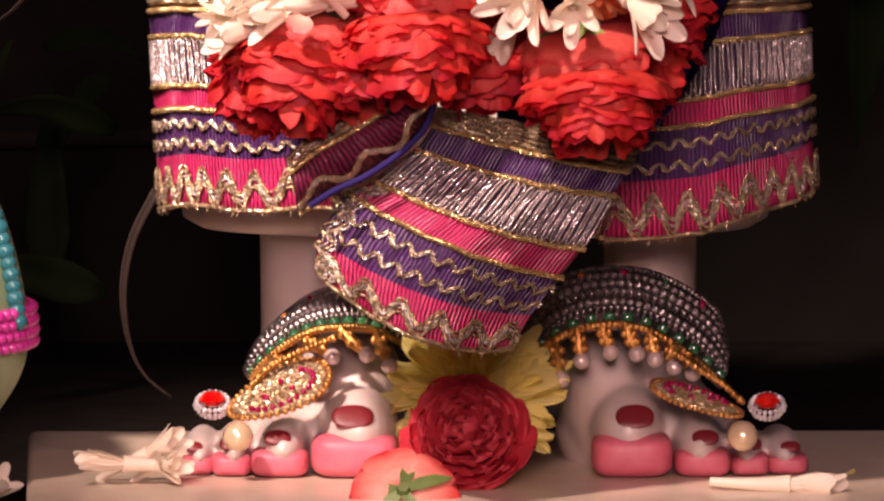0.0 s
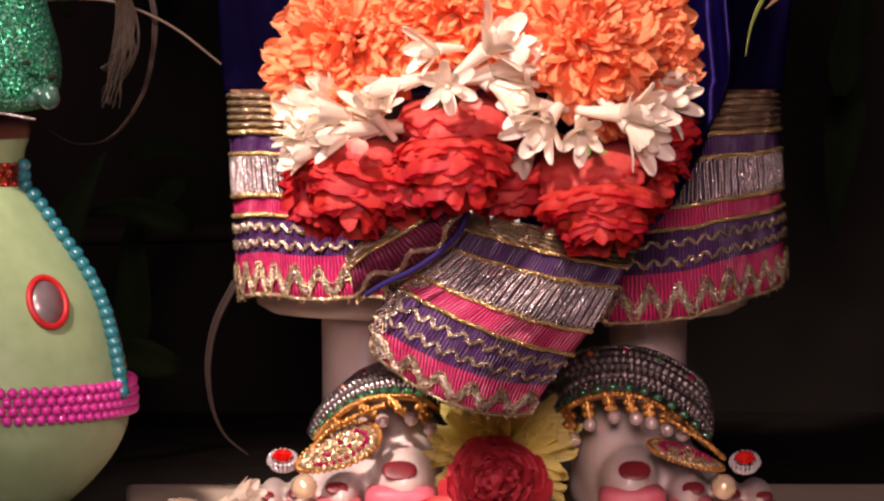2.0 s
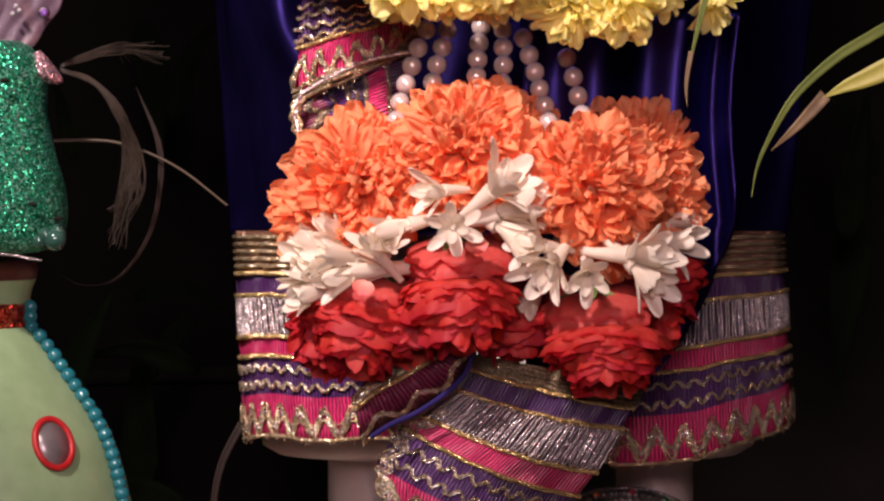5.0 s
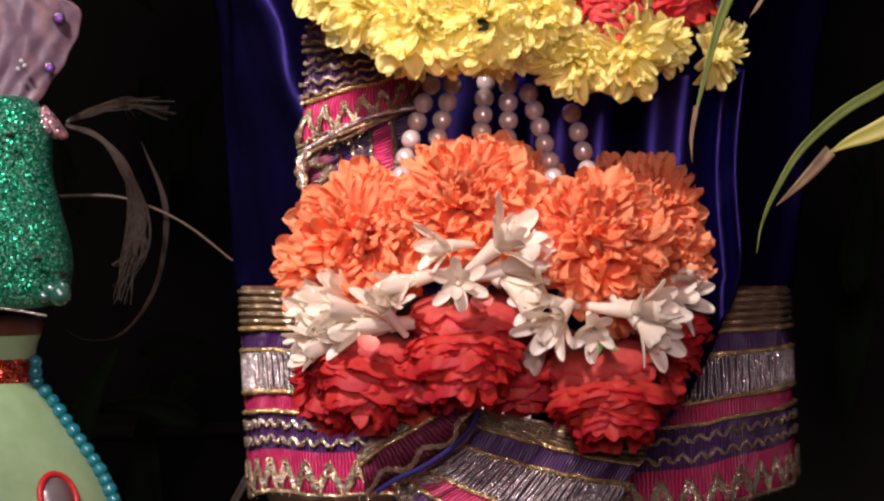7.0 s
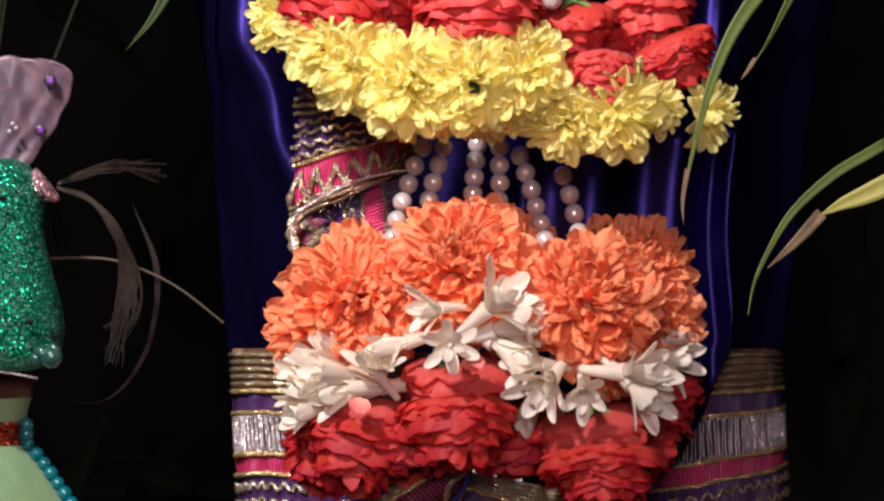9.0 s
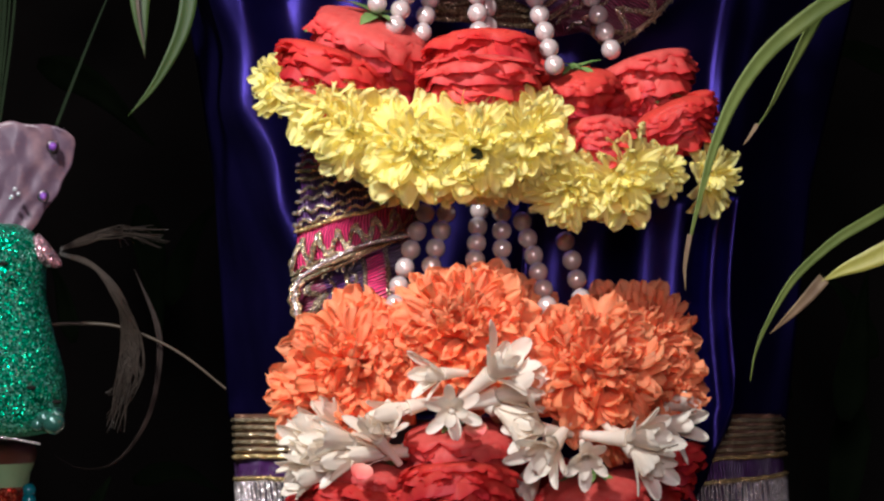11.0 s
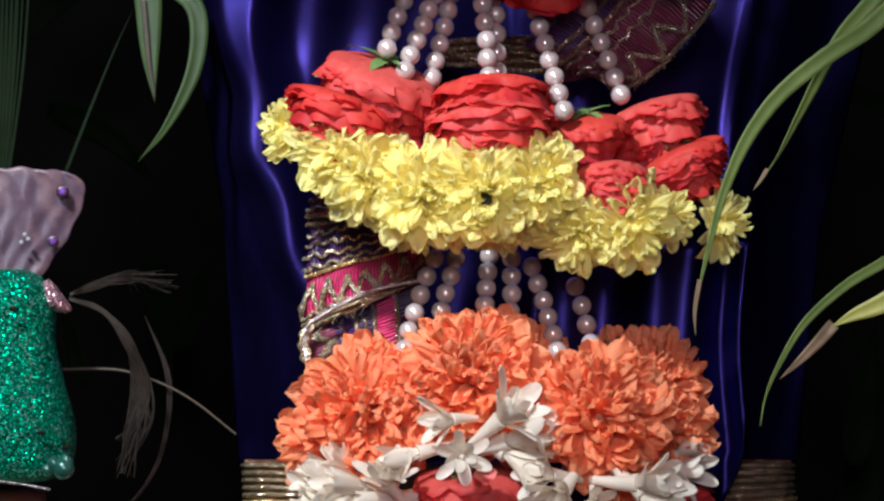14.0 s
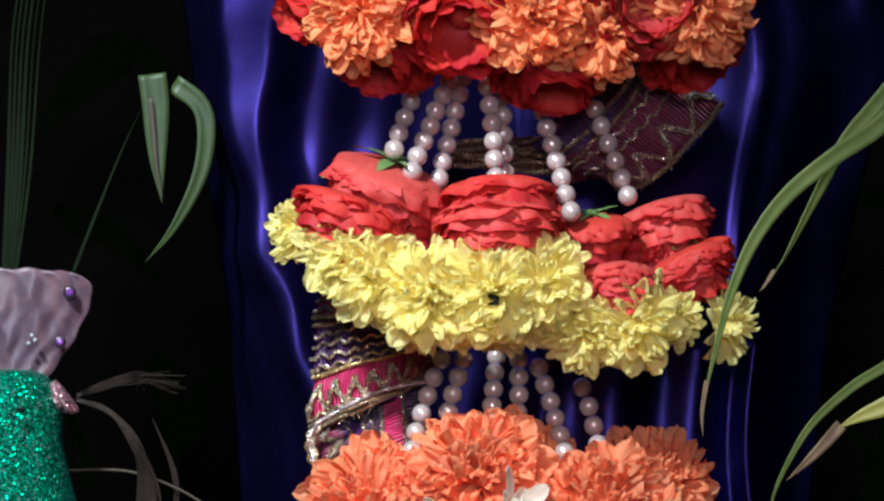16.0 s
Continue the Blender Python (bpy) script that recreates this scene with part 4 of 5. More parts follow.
set_yellow_blossoms((
    (800, 68, -0.14, 66, 90, (0, -0.7, -0.9)),
    (880, 68, -0.14, 68, 90, (0, -0.7, -0.9)),
    (960, 58, -0.14, 62, 80, (0.1, -0.8, -0.8)),
    (1020, 105, -0.14, 72, 100, (0.1, -0.9, -0.7)),
    (1110, 85, -0.14, 82, 110, (0.3, -1, -0.1)),
    (1180, 75, -0.125, 50, 60, (0.4, -0.9, 0.3)),
    (1265, 85, -0.10, 62, 60, (0.9, -0.5, -0.1)),
))


# dark bead added in place of the shade in a gap between petals
bead("petal_gap_shade", GAP_SHADE, 0.0042, garland, P(853, 50, -0.164), "dark bead painted as the shaded gap between petals")

# roses above the ring


def set_roses_above(rows):
    for u, v, y, hw, h, ax, mat, sep in rows:
        ob = bloom("rose", hung_rose_sheet(hw * K, h * K, ax), mat, garland, P(u, v, y))
        if sep:
            part("calyx", sepal_sheet(hw * 0.95 * K, ax, 6, 1.78, 0.68), SEPAL, ob, "green sepals")


set_roses_above((
    (678, -196, -0.120, 96, 112, (-0.28, 0.24, -0.92), ROSE_PALE, True),
    (620, -136, -0.118, 100, 104, (-0.30, -0.05, -0.88), ROSE, True),
    (700, -130, -0.105, 84, 100, (0.05, -0.2, -0.95), ROSE_DEEP, False),
    (864, -166, -0.128, 98, 108, (0.02, -0.25, -0.97), ROSE, False),
    (862, -112, -0.134, 104, 92, (0, -0.25, -0.97), ROSE_PALE, False),
    (1036, -104, -0.116, 64, 72, (0.1, 0.18, -0.95), ROSE, True),
    (1150, -130, -0.092, 76, 100, (0.25, -0.1, -0.9), ROSE_PALE, False),
))
set_roses_above((
    (1076, -14, -0.135, 62, 84, (0.08, -0.3, -0.95), ROSE_PALE, False),
    (1192, -46, -0.10, 74, 88, (0.4, 0.0, -0.85), ROSE, True),
    (1110, -62, -0.085, 66, 80, (0.2, -0.3, -0.9), ROSE_DEEP, False),
    (940, -110, -0.085, 70, 90, (0, -0.4, -0.9), ROSE_DEEP, False),
))


# top tier
for u, v, y, r, ax, mat in ((800, -425, -0.15, 118, (0, -1, -0.35), ROSE), (670, -370, -0.13, 100, (-0.3, -0.8, -0.7), ROSE), (955, -350, -0.13, 112, (0.1, -0.7, -0.8), ROSE_DEEP),
                            (1125, -455, -0.15, 112, (0.2, -1, 0.0), ROSE_PALE), (1200, -378, -0.115, 100, (0.5, -0.7, -0.6), ROSE), (545, -430, -0.11, 72, (-0.8, -0.6, -0.2), ROSE)):
    ob = bloom("rose", hung_rose_sheet(r * 0.92 * K, r * 0.8 * K, np.asarray(ax) + (0, 0.1, -0.25), 9, 4), mat, garland, P(u, v - 50, y))
for u, v, y, r, n in ((622, -445, -0.152, 98, 140), (925, -445, -0.158, 100, 140), (1045, -410, -0.15, 82, 100), (1222, -450, -0.145, 95, 130), (1000, -520, -0.12, 110, 110),
                      (720, -520, -0.12, 110, 110), (860, -540, -0.12, 110, 110), (1180, -560, -0.11, 90, 90), (570, -520, -0.10, 70, 70)):
    bloom("orange_blossom", full_sheet(r * 1.06 * K, shown(u, (0, -1, 0.1)), int(n * 1.3), split=True), ORANGE_SOFT, garland, P(u, v - 22, y))


def pearl_string(a, b, y0, y1, sag=0.0):
    (u0, v0), (u1, v1) = a, b
    n = max(2, int(round(math.hypot(u1 - u0, v1 - v0) / 31.0)))
    for i in range(n + 1):
        t = i / n
        bead("pearl", PEARL, 0.0049, garland, P(u0 + (u1 - u0) * t + sag * 4 * t * (1 - t) + RNG.uniform(-1, 1), v0 + (v1 - v0) * t, y0 + (y1 - y0) * t))



def set_pearl_strings(rows):
    for a, b, y0, y1, sag in rows:
        pearl_string(a, b, y0, y1, sag)


set_pearl_strings((
    ((722, -335), (680, -222), -0.10, -0.125, -3),
    ((776, -345), (712, -183), -0.10, -0.13, 0),
    ((803, -350), (760, -170), -0.09, -0.115, 0),
    ((842, -365), (861, -172), -0.105, -0.145, 2),
    ((872, -350), (876, -180), -0.095, -0.13, 0),
    ((935, -320), (994, -112), -0.10, -0.135, 0),
    ((1025, -325), (1096, -140), -0.09, -0.105, 0),
))
set_pearl_strings((
    ((765, 150), (712, 312), -0.07, -0.125, -4),
    ((802, 150), (768, 275), -0.07, -0.125, 0),
    ((862, 145), (850, 262), -0.07, -0.13, 0),
    ((902, 150), (900, 245), -0.07, -0.11, 0),
    ((938, 165), (990, 345), -0.07, -0.12, 2),
    ((1014, 200), (1046, 335), -0.07, -0.12, 4),
))


# ---- offerings on the slab ----
def loose(name, made, mat, label, category, place):
    if isinstance(made, tuple):
        return tagged(bloom(name, made, mat, None, place), label, category)
    ob = new(name, made.mesh(name, mat))
    ob.location = place
    return tagged(ob, label, category)


u = K / 1.2026
loose("yellow_flower", full_sheet(158 * u, (0, -1, 0.35), 190, 0.13, 0.15, 0.15, 1.8, 0.06, split=True), YELLOW, "yellow chrysanthemum resting between the statue's feet", "flower", F(848, 705, 0.035))
loose("red_rose", rose_sheet(96 * u, (-0.2, -0.85, 0.5), 1.0, 1.1, 10, 0.10, 0.2, split=10), ROSE_CRIMSON, "dark red rose leaning on a yellow chrysanthemum", "flower", F(838, 786, -0.006))
ROSE_BUD = thing("pink_rosebud", "cut rose lying face down, green sepals up, on the slab", "flower", place=F(715, 873, -0.062))
bloom("heart", rose_sheet(88 * u, (0, 0.75, -0.55), 1.0, 1.0), ROSE_BLUSH, ROSE_BUD, (0, 0, 0))
part("calyx", sepal_sheet(100 * u, (0, 0.75, -0.55), 5, 1.5, 0.85), SEPAL, ROSE_BUD, "five green sepals")
for x, y, d, r, ax, o in ((262, 805, 0.0, 75, (0.85, -0.35, 0.45), 0.35), (215, 825, -0.01, 85, (-1, -0.2, 0.1), 0.12), (285, 830, -0.01, 60, (0.6, -0.6, 0.2), 0.7),
                          (1405, 862, -0.035, 95, (1, -0.15, 0.03), 0.18)):
    loose("tuberose_bloom", tuberose_sheet(r * u, ax, o, 1.5), WHITE, "fallen white tuberose lying on the marble slab", "flower", F(x, y, d))
loose("tuberose_bloom", tuberose_sheet(70 * u, (0.5, -0.3, 0.6), 0.6, 1.0), WHITE, "fallen white tuberose lying on the dark table", "flower", P(185, 1305, 0.02))


scrap = Sheet()
petal(scrap, np.zeros(3), (1, -0.2, 0.25), (0, -0.3, 1), 0.007, 0.004, curl=0.5)
loose("fallen_petal", scrap, YELLOW, "small fallen yellow petal on the marble slab", "petal", F(1497, 852, 0.03))


# ---- foot jewellery ----
def anklet(name, outer, inner, pearls, label):
    """Rows of beads between an upper and a lower line over the instep."""
    top = thing(name, label, "anklet")
    A, B = smooth(outer, 40), smooth(inner, 40)

    def at(s, w, lift=0.0):
        i = s * 39
        k = int(min(38, i))
        a, b = A[k] + (A[k + 1] - A[k]) * (i - k), B[k] + (B[k + 1] - B[k]) * (i - k)
        q = a + (b - a) * w
        y = 0.050 + 0.055 * (2 * s - 1) ** 2 - 0.030 * w - lift
        return F(q[0], q[1], y)

    sh = Sheet()
    sh.grid(np.array([[at(s, w) for s in np.linspace(0, 1, 40)] for w in np.linspace(0, 1, 6)]))
    part("band", sh, SILVER_METAL, top, "dark silver band", solid=0.003)
    for w, r, n, mat, nm in ((0.03, 6, 60, SILVER_METAL, "rim_bead"), (0.16, 9, 34, SILVER_METAL, "stone"), (0.30, 11, 30, SILVER_METAL, "stone"), (0.45, 10, 32, SPARK, "stone"),
                             (0.60, 11, 30, SILVER_METAL, "stone"), (0.72, 8, 36, SPARK, "stone"), (0.98, 8, 44, GOLD_METAL, "gold_bead")):
        for i in range(n):
            bead(nm, mat, r * u, top, at((i + 0.5) / n, w, 0.002), "", 1.0, 8, 6)
    for i in range(13):
        bead("green_stone", EMERALD, 0.0026, top, at((i + 0.5) / 13, 0.86, 0.003), "", 0.6)
        if i in (4, 6, 8, 10):
            bead("coloured_stone", (AMBER, RUBY, EMERALD, RUBY)[i // 2 - 2], 0.0019, top, at((i + 0.4) / 13, 0.12, 0.003))
    # gold drops between band and pearls
    L = smooth(pearls, 40)
    n = len(pearls)
    for i, (x, y) in enumerate(pearls):
        bead("pearl", PEARL, 0.0036, top, F(x, y, 0.016 + 0.004 * abs(i - n / 2)))
        sh = Sheet()
        s = min(1, max(0, 0.18 + 0.62 * i / (n - 1)))
        a, b = at(s, 1.0, 0.001), F(x, y, 0.017 + 0.004 * abs(i - n / 2))
        sh.tube([a, (a + b) / 2 + np.array((0, -0.001, 0)), b], [0.002, 0.0028, 0.0016], 7)
        for t in (0.25, 0.55):
            sh.ball(a + (b - a) * t + np.array((0.002, -0.002, 0)), 0.0019, 7, 5)
            sh.ball(a + (b - a) * t + np.array((-0.002, -0.002, 0)), 0.0019, 7, 5)
        part("gold_drop", sh, GOLD_METAL, top)
    return top


anklet("anklet", ((432, 655), (450, 612), (500, 560), (560, 518), (640, 505), (720, 540)), ((440, 672), (482, 630), (545, 592), (610, 582), (670, 590), (720, 618)),
       ((548, 640), (588, 634), (650, 630), (690, 650)), "dark silver anklet with green stones, gold drops and pearls")
anklet("anklet", ((925, 600), (985, 500), (1080, 472), (1180, 488), (1270, 545), (1294, 610)), ((930, 655), (985, 605), (1060, 580), (1140, 585), (1215, 625), (1292, 690)),
       ((997, 675), (1033, 642), (1084, 626), (1131, 629), (1164, 639), (1198, 653), (1232, 664)), "dark silver anklet with green stones, gold drops and pearls")


def toe_chain(name, a, b, half, y, gem, pearl, chain, tilt, label):
    top = thing(name, label, "toe ring")
    a, b = np.array(F(*a, y)), np.array(F(*b, y + 0.008))
    c, ax = (a + b) / 2, unit(b - a)
    L = np.linalg.norm(b - a) / 2
    nrm = unit(np.array((0, -np.cos(tilt), np.sin(tilt))))
    nrm = unit(nrm - ax * np.dot(nrm, ax))
    sd = np.cross(nrm, ax)
    th = np.linspace(0, 2 * np.pi, 40, endpoint=False)
    sh = Sheet()
    rings = [[c + nrm * h + ax * np.cos(t) * L * f + sd * np.sin(t) * half * u * f * (1 + 0.25 * np.cos(t)) for t in th] for f, h in ((0.01, 0.0012), (0.5, 0.0012), (0.85, 0.0016), (1, 0.0), (0.98, -0.0015), (0.01, -0.0015))]
    sh.grid(np.array(rings), wrap=True)
    plate = part("plate", sh, GOLD, top, "gold leaf-shaped plate")
    edge = Sheet()
    for t in np.linspace(0, 2 * np.pi, 42, endpoint=False):
        edge.ball(c + ax * np.cos(t) * L + sd * np.sin(t) * half * u * (1 + 0.25 * np.cos(t)), 0.0013, 7, 5)
    part("beaded_rim", edge, GOLD_METAL, plate)
    for f, n in ((0.68, 15), (0.3, 4)):
        for t in np.linspace(0.2, 6.1 if f < 0.5 else 3.6, n):
            bead("ruby_stone", RUBY, 0.0013, plate, c + nrm * 0.002 + ax * np.cos(t + 3.4) * L * f + sd * np.sin(t + 3.4) * half * u * f, "", 0.7)
    cr = Sheet()
    for k in range(40):
        t, f = RNG.uniform(0, 6.28), RNG.uniform(0.1, 0.6)
        cr.ball(c + nrm * 0.0018 + ax * np.cos(t) * L * f + sd * np.sin(t) * half * u * f, 0.0009, 6, 4)
    tagged(part("gold_grain", cr, GOLD, plate), kind="stuff")
    g = F(*gem, y + 0.012)
    sh = Sheet()
    for k in range(18):
        t = k * 6.283 / 18
        for r, z, y1 in ((0.0066, 0.0, -0.002), (0.0072, -0.0015, 0.0), (0.0058, -0.0035, 0.001)):
            sh.ball(g + np.array((np.cos(t) * r, y1 - 0.002 + np.sin(t) * 0.003, np.sin(t) * r * 0.55 + z)), 0.0012, 7, 5)
    ring = part("jewel_setting", sh, CRYSTAL, top, "silver setting of small clear stones")
    sh = Sheet()
    sh.ball(g + np.array((0, -0.003, 0.001)), (0.0054, 0.004, 0.0036), 10, 6)
    me = sh.mesh("red_gem", RED_GEM)
    me.polygons.foreach_set("use_smooth", [False] * len(me.polygons))
    part("red_gem", me, None, ring, "cut red gem")
    bead("cream_pearl", PEARL_GOLD, 0.0064, top, F(*pearl, y - 0.012))
    sh = Sheet()
    for k, q in enumerate(smooth(chain, 22)):
        sh.ball(F(q[0], q[1], y + 0.004), 0.0018 if k % 2 else 0.0013, 7, 5)
    part("chain", sh, GOLD_METAL, top, "gold chain up to the anklet")


toe_chain("toe_ring", (405, 735), (582, 655), 42, 0.006, (375, 712), (420, 776), ((440, 690), (480, 650), (540, 620), (590, 600)), 0.5,
          "gold toe ornament set with rubies, a red gem and a pearl")
toe_chain("toe_ring", (1318, 738), (1158, 682), 24, 0.006, (1364, 716), (1320, 776), ((1320, 715), (1280, 680), (1240, 655), (1200, 628)), 0.9,
          "gold toe ornament set with rubies, a red gem and a pearl")

# ---- painted pot with a glitter bird ----
POT_U, POT_Y = -35.0, 0.01
pot = thing("painted_pot", "pale green painted pot trimmed with bead strings and round mirrors", "pot", place=(0, 0, 0))
PROFILE = smooth([(96, 630), (97, 672), (122, 700), (168, 760), (208, 812), (232, 850), (250, 890), (265, 940), (276, 990), (284, 1050), (279, 1105), (252, 1160), (205, 1215), (150, 1262), (120, 1300), (135, 1340), (140, 1398)], 60)


def pot_at(a, i, out=0.0):
    i = min(58.999, max(0, i))
    k = int(i)
    r, v = PROFILE[k] + (PROFILE[k + 1] - PROFILE[k]) * (i - k)
    c = P(POT_U, v, POT_Y)
    return c + np.array((np.sin(a), -np.cos(a), 0)) * (r * K + out)


def pot_index(v):
    return float(np.interp(v, PROFILE[:, 1], np.arange(60)))


ang = np.linspace(0, 2 * np.pi, 64, endpoint=False)
sh = Sheet()
sh.grid(np.array([[pot_at(a, i) for a in ang] for i in range(60)]), wrap=True)
part("body", sh, POT_GREEN, pot, "brushed pale green paint")
sh = Sheet()
rows = [(60, 548), (104, 556), (112, 575), (108, 592)]
sh.grid(np.array([[P(POT_U, v, POT_Y) + np.array((np.sin(a), -np.cos(a), 0)) * r * K for a in ang] for r, v in rows]), wrap=True)
part("neck_rim", sh, POT_DARK, pot, "brown glossy rim")
sh = Sheet()
rows = [(108, 592), (100, 612), (96, 636)]
sh.grid(np.array([[P(POT_U, v, POT_Y) + np.array((np.sin(a), -np.cos(a), 0)) * r * K for a in ang] for r, v in rows]), wrap=True)
part("neck", sh, POT_GREEN, pot)
sh = Sheet()
rows = [(96, 634), (101, 638), (99, 655), (100, 676), (95, 680)]
sh.grid(np.array([[P(POT_U, v, POT_Y) + np.array((np.sin(a), -np.cos(a), 0)) * r * K for a in ang] for r, v in rows]), wrap=True)
part("red_band", sh, RED_FOIL, pot, "red foil band")
for side in (1.22, -1.0):
    for k in range(24):
        v = 640 + 17.2 * k
        bead("teal_bead", TEAL, 0.0039 if k % 2 else 0.0036, pot, pot_at(side, pot_index(v), 0.003))
for row, v in enumerate((1024, 1040, 1056, 1072)):
    n = 88
    sh = Sheet()
    for k in range(n):
        a = 6.283 * (k + 0.5 * (row % 2)) / n - 1.6
        if a < 2.0:
            bead("magenta_bead", MAGENTA, 0.0027, pot, pot_at(a, pot_index(v), 0.0022), "", 1.0, 10, 7)
        else:
            sh.ball(pot_at(a, pot_index(v), 0.0022), 0.0027, 8, 6)
    tagged(part("hidden_beads", sh, MAGENTA, pot), kind="stuff")
for a0, v0 in ((0.65, 872), (-0.6, 872)):
    sh, rim = Sheet(), Sheet()
    c = pot_at(a0, pot_index(v0), 0.0008)
    nrm = unit(np.array((np.sin(a0), -np.cos(a0), 0.36)))
    X = unit(np.cross((0, 0, 1), nrm))
    Y = np.cross(nrm, X)
    th = np.linspace(0, 2 * np.pi, 40, endpoint=False)
    sh.grid(np.array([[c + nrm * h + (X * np.cos(t) * 0.84 + Y * np.sin(t)) * r for t in th] for r, h in ((0.0001, 0.0012), (0.0112, 0.0012), (0.0112, -0.001))]), wrap=True)
    disc = part("mirror", sh, MIRROR, pot, "round mirror")
    loop = np.array([c + nrm * 0.001 + (X * np.cos(t) * 0.84 + Y * np.sin(t)) * 0.0125 for t in np.linspace(0, 2 * np.pi, 49)])
    rim.tube(loop, 0.0017, 8)
    part("rim", rim, RED_TRIM, disc, "red cord rim")

bird = thing("bird_ornament", "green glitter bird with a pale pink beak above the pot", "ornament")
ang = np.linspace(0, 2 * np.pi, 40, endpoint=False)
OUTLINE = smooth([(2, 168), (48, 172), (78, 196), (92, 240), (93, 300), (108, 370), (124, 430), (128, 480), (118, 520), (92, 540), (40, 548), (2, 548)], 44)
sh = Sheet()
sh.grid(np.array([[P(-8 + 0, v, -0.03) + np.array((np.sin(a) * (r + 8) * K, -np.cos(a) * (r + 8) * K * 0.75, 0)) for a in ang] for r, v in OUTLINE]), wrap=True)
part("body", sh, GREEN_GLITTER, bird, "green glitter coat")
sh = Sheet()
sh.grid(np.array([[P(u0, v0, -0.035) + np.array((0, np.cos(t) * r * K, np.sin(t) * r * K)) for t in ang] for u0, v0, r in ((70, 200, 8), (80, 212, 26), (96, 224, 22), (110, 234, 13), (120, 240, 5), (122, 241, 0.5))]), wrap=True)
part("beak", sh, PINK_GLITTER, bird, "pale pink glittering beak")
sh = Sheet()
for c0, r in (((106, 522), 21), ((90, 515), 15), ((112, 508), 13), ((78, 525), 12)):
    sh.ball(P(*c0, -0.052), r * K, 14, 9)
part("glue_drop", sh, CLEAR_GLUE, bird, "shiny lump of glue")
for c0 in ((67, 460), (18, 240), (112, 485)):
    sh = Sheet()
    sh.ball(P(*c0, -0.0585), (9 * K, 4 * K, 4 * K), 12, 7)
    part("dark_spot", sh, BLACK, bird)
sh = Sheet()
sh.tube([P(-10, 545, -0.055), P(40, 552, -0.057), P(82, 560, -0.056)], 0.0006, 6)
part("pin", sh, SILVER, bird, "thin silver pin")

shell = thing("shell_petal", "mauve pearly shell petal with stuck-on gems", "ornament")
SH_L = np.array(((-70, 0), (-70, 60), (-70, 120), (-70, 190)), float)
SH_R = np.array([(np.interp(q, (0, 0.10, 0.20, 0.5, 0.65, 1), (126, 146, 147, 124, 108, 62)), np.interp(q, (0, 0.10, 0.2, 1), (0, 18, 38, 190))) for q in np.linspace(0, 1, 14)])


def shell_at(s, w):
    i = w * 13
    k = int(min(12, i))
    r = SH_R[k] + (SH_R[k + 1] - SH_R[k]) * (i - k)
    l = np.array((-70, 190 * w - 8 * (1 - w)))
    q = l + (r - l) * s
    fan = math.sin((s * 1.4 - 0.5 * w) * 17 + 3 * w) * 0.0003 + abs(math.sin(s * 9 - w * 5)) * 0.0007 + 0.0003 * math.sin(s * 31 + w * 9)
    return P(q[0] + 2 * math.sin(w * 23), q[1] - 7 * (1 - w) * np.sin(np.pi * s) + 2.5 * (1 - w) * math.sin(s * 21), -0.028 - 0.004 * np.sin(np.pi * s * 0.9) + fan + 0.03 * w * (1 - w) * (s - 0.5))


sh = Sheet()
sh.grid(np.array([[shell_at(s, w) for s in np.linspace(0, 1, 60)] for w in np.linspace(0, 1, 34)]))
part("petal", sh, MAUVE, shell, solid=0.0012)
for (gu, gv), r, nm in (((105, 32), 11, "gem"), ((88, 120), 10, "gem")):
    holder = bead("gem_seat", SILVER_METAL, r * 1.05 * K, shell, P(gu, gv, -0.033), "dark metal seat", 0.5)
    bead("violet_gem", VIOLET_GEM, r * 0.7 * K, shell, P(gu, gv, -0.0355), "cut violet gem", 0.7)
for gu, gv in ((38, 108), (32, 122), (44, 116)):
    bead("clear_gem", CRYSTAL, 0.0012, shell, P(gu, gv, -0.0405))

# ---- dried fibres and leaves ----
tuft = thing("dried_leaf", "dry brown curled leaf fibres beside the bird", "dried leaf")
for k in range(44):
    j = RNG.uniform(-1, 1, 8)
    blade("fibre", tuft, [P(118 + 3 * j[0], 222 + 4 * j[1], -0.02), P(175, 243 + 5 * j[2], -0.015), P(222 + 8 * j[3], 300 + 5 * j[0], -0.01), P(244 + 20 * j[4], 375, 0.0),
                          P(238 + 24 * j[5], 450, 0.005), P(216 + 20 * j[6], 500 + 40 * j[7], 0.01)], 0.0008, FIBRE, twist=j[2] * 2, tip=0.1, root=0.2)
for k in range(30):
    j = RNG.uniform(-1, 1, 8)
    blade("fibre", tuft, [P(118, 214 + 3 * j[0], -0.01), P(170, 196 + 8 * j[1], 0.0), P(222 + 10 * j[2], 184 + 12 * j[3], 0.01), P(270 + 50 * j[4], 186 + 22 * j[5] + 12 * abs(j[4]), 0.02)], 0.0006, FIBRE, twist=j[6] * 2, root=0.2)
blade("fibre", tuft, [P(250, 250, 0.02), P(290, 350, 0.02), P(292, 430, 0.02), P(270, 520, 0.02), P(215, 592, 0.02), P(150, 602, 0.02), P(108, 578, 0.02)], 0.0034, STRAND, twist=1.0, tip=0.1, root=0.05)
stalk = thing("dry_stalk", "thin dry straw stalk in the dark", "stalk")
sh = Sheet()
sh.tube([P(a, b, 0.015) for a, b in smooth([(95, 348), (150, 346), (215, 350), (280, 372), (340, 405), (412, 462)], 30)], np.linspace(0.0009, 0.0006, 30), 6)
part("stem", sh, STRAW_DIMMED, stalk)
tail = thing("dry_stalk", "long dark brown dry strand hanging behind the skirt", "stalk")
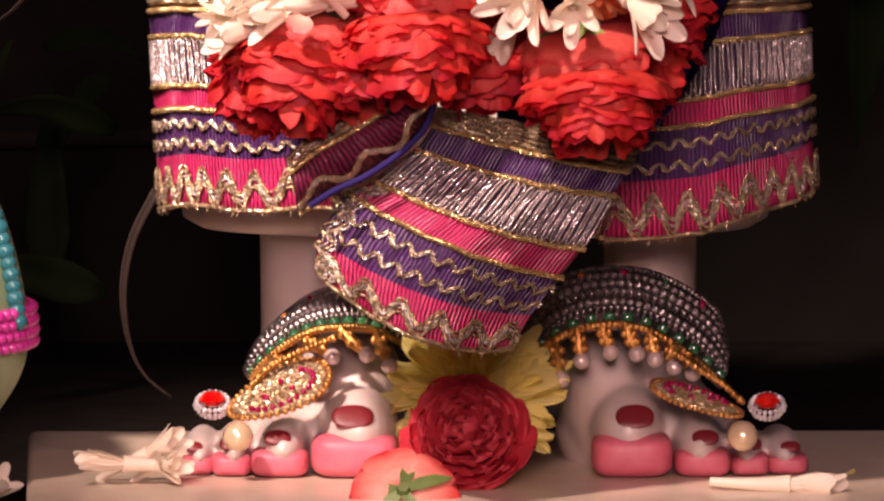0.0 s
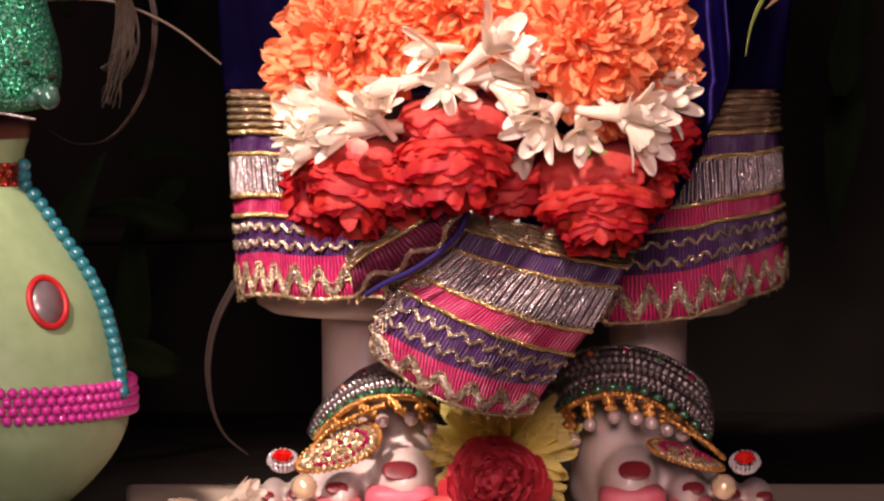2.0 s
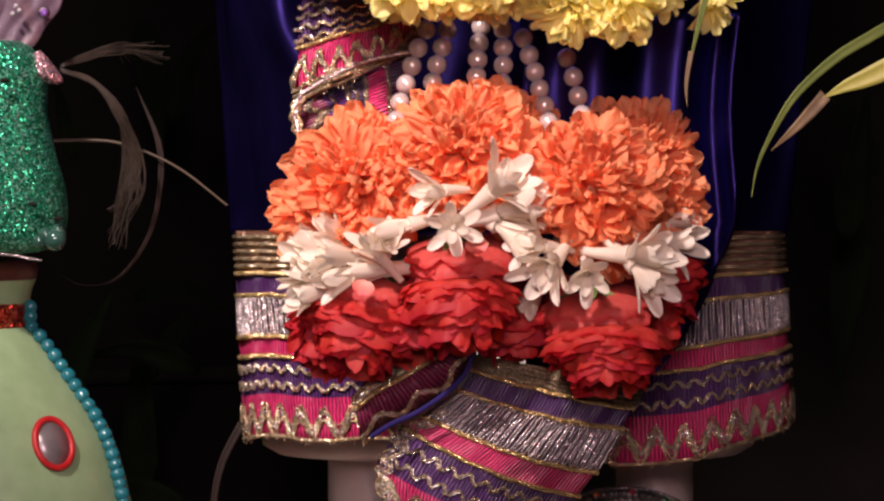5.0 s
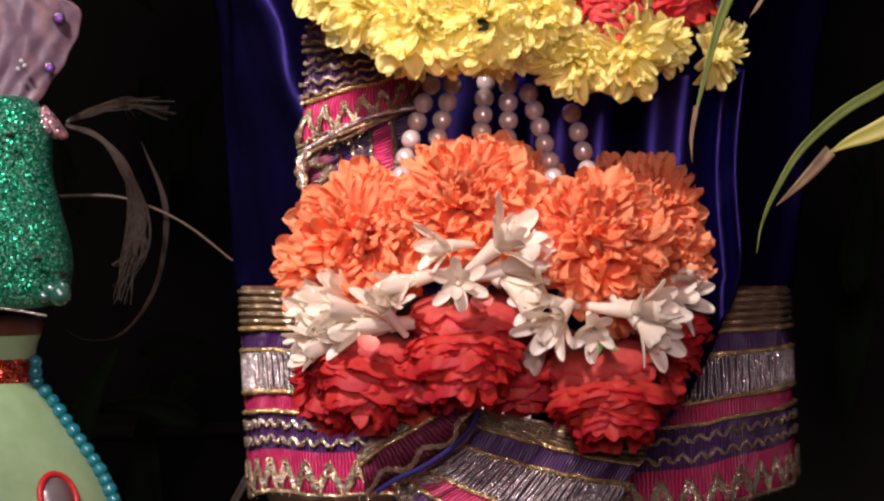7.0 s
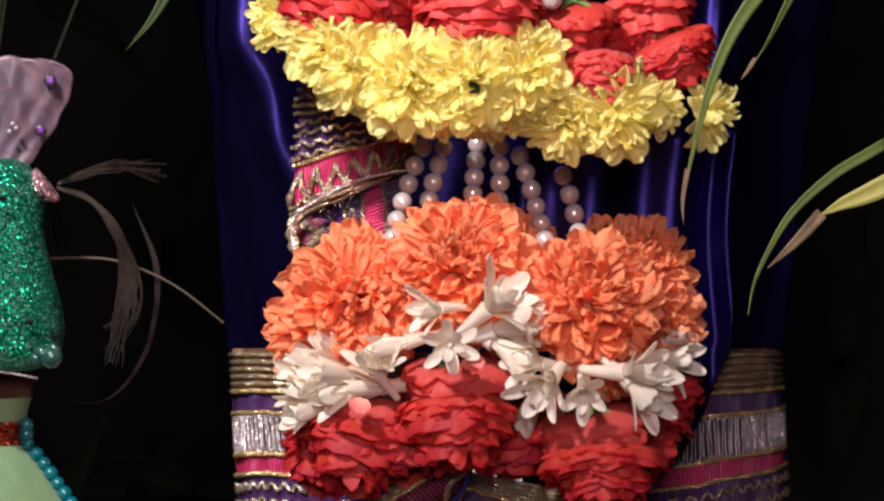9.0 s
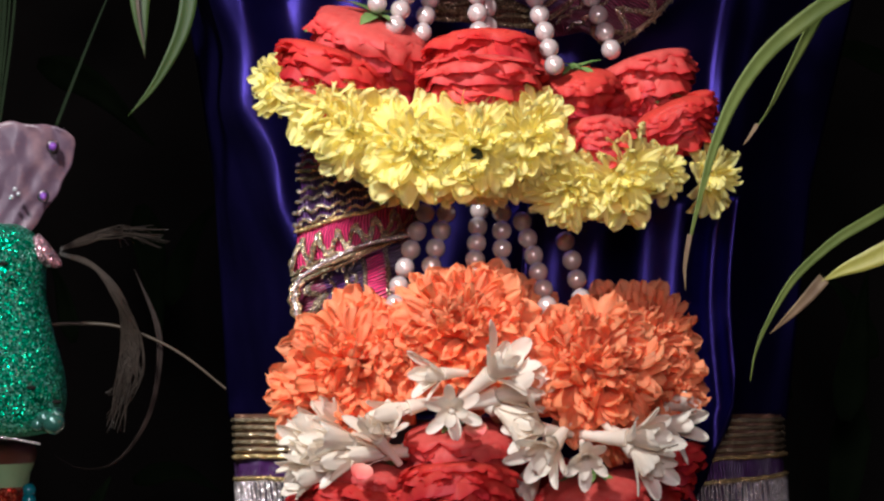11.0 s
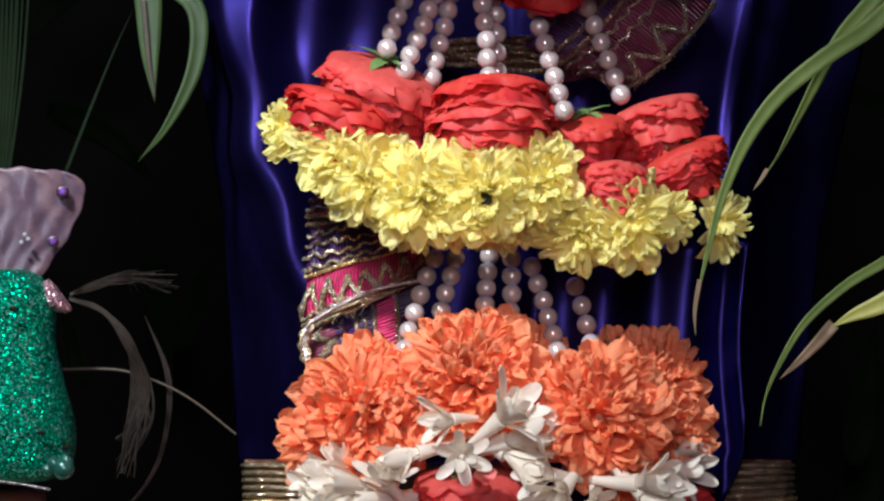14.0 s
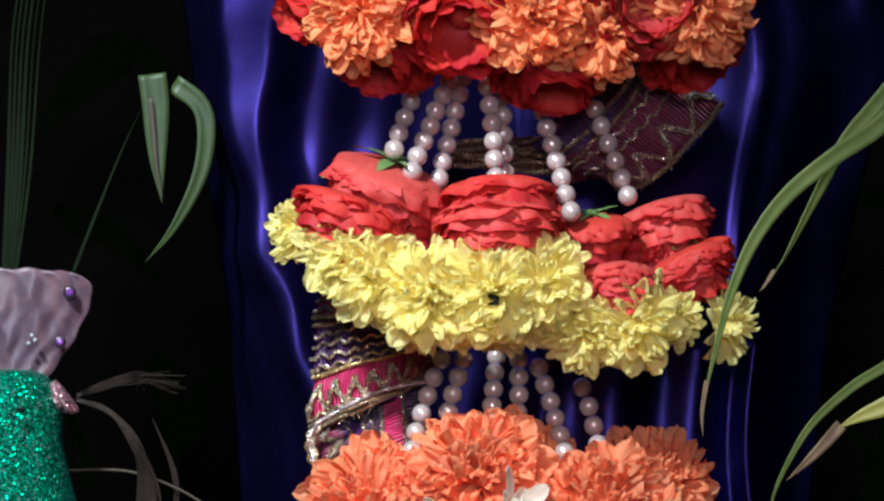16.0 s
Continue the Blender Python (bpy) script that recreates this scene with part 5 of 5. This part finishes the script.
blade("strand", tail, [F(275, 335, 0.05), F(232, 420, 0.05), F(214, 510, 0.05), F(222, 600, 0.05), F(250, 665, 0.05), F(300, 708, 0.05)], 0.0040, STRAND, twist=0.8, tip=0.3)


def q15(x, y):
    return x - 11, y - 384


def leaf_thing(label, lines, group="reed leaves"):
    top = thing("reed_leaf", label, "leaf", group)
    for nm, line, y, wd, mat, tw in lines:
        n = len(line)
        blade(nm, top, [P(*q15(*q), (y if not isinstance(y, tuple) else y[0] + (y[1] - y[0]) * i / (n - 1))) for i, q in enumerate(line)], wd, mat, tw)


leaf_thing("long green arching grass blade with a dry tip", [
    ("blade", [(1600, 75), (1540, 130), (1480, 168), (1390, 240), (1330, 320), (1290, 410), (1265, 500), (1246, 580), (1240, 620)], (-0.16, -0.2), 0.0088, BLADE, 0.6),
    ("dry_tip", [(1246, 572), (1238, 620), (1237, 645), (1239, 672)], -0.2, 0.0024, BLADE_DRY, 0.3)])
leaf_thing("narrow green grass blade with a dry tip", [
    ("blade", [(1600, 20), (1540, 90), (1490, 150), (1430, 262), (1385, 350), (1362, 385)], (-0.14, -0.16), 0.0085, BLADE, 0.9),
    ("dry_tip", [(1366, 376), (1352, 398), (1340, 414)], -0.16, 0.002, BLADE_DRY, 0.2)])
leaf_thing("green arching grass blade", [
    ("blade", [(1600, 525), (1560, 548), (1500, 585), (1430, 650), (1385, 725), (1362, 780), (1353, 832)], (-0.12, -0.15), 0.0052, BLADE, 0.7)])
leaf_thing("cut yellow stalk with a shrivelled brown end", [
    ("stalk", [(1620, 590), (1560, 618), (1520, 634), (1478, 656)], -0.1, 0.0105, BLADE_YELLOW, 0.2),
    ("dry_tip", [(1484, 650), (1450, 688), (1420, 718), (1388, 748)], -0.1, 0.0062, BLADE_DRY, 0.5)])
leaf_thing("green drooping grass leaf on a thin stem", [
    ("stem", [(120, 385), (165, 270), (210, 160), (250, 75)], 0.02, 0.0018, BLADE_SHADE_TONE, 0.2),
    ("blade", [(262, 28), (268, 80), (270, 140), (272, 190), (279, 255)], -0.01, 0.014, BLADE_DIMMED, 0.2),
    ("dry_edge", [(258, 70), (263, 120), (268, 180), (275, 225), (280, 262)], -0.0135, 0.0022, STRAW_DIMMED, 0.2),
    ("blade", [(300, 45), (345, 80), (358, 130), (345, 210), (300, 300), (250, 362)], -0.005, 0.0098, BLADE_DIMMED, 0.4)])
# grass stems whose shade comes from their near-black colour
dark = thing("reed_tuft", "tuft of grass stems, their shade put into the colour", "grass", "reed leaves")
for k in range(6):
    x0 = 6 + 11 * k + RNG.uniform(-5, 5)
    blade("stem", dark, [P(*q15(x0 * 0.4 - 5, 400), 0.05), P(*q15(x0 * 0.8, 200), 0.05), P(*q15(x0 + 5, -20), 0.05), P(*q15(x0 + 22, -160), 0.05)], RNG.uniform(0.0012, 0.003), BLADE_SHADE_TONE, 0.5, tip=0.5)

# foliage that can hardly be made out behind, the dark put into its colour
shrub = tagged(new("dark_foliage"), "leaves hardly visible behind the statue, darkness put into their colour", "foliage")
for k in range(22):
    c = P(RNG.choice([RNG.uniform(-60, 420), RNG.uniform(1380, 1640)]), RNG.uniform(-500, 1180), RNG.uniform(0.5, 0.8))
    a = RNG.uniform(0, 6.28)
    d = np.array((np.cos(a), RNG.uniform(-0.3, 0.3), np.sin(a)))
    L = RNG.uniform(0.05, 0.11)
    blade("leaf", shrub, [c, c + d * L * 0.5 + np.array((0, 0, 0.01)), c + d * L], L * 0.25, BACK_LEAF_UNLIT, RNG.uniform(-1, 1), n=10, root=0.3)
rail = Sheet()
rail.tube([P(-500, 775, 0.995), P(100, 768, 0.995), P(700, 755, 0.995)], 0.006, 8)
tagged(new("dark_rail", rail.mesh("dark_rail", TABLE)), "thin dark rail in the shade behind the statue", "rail")
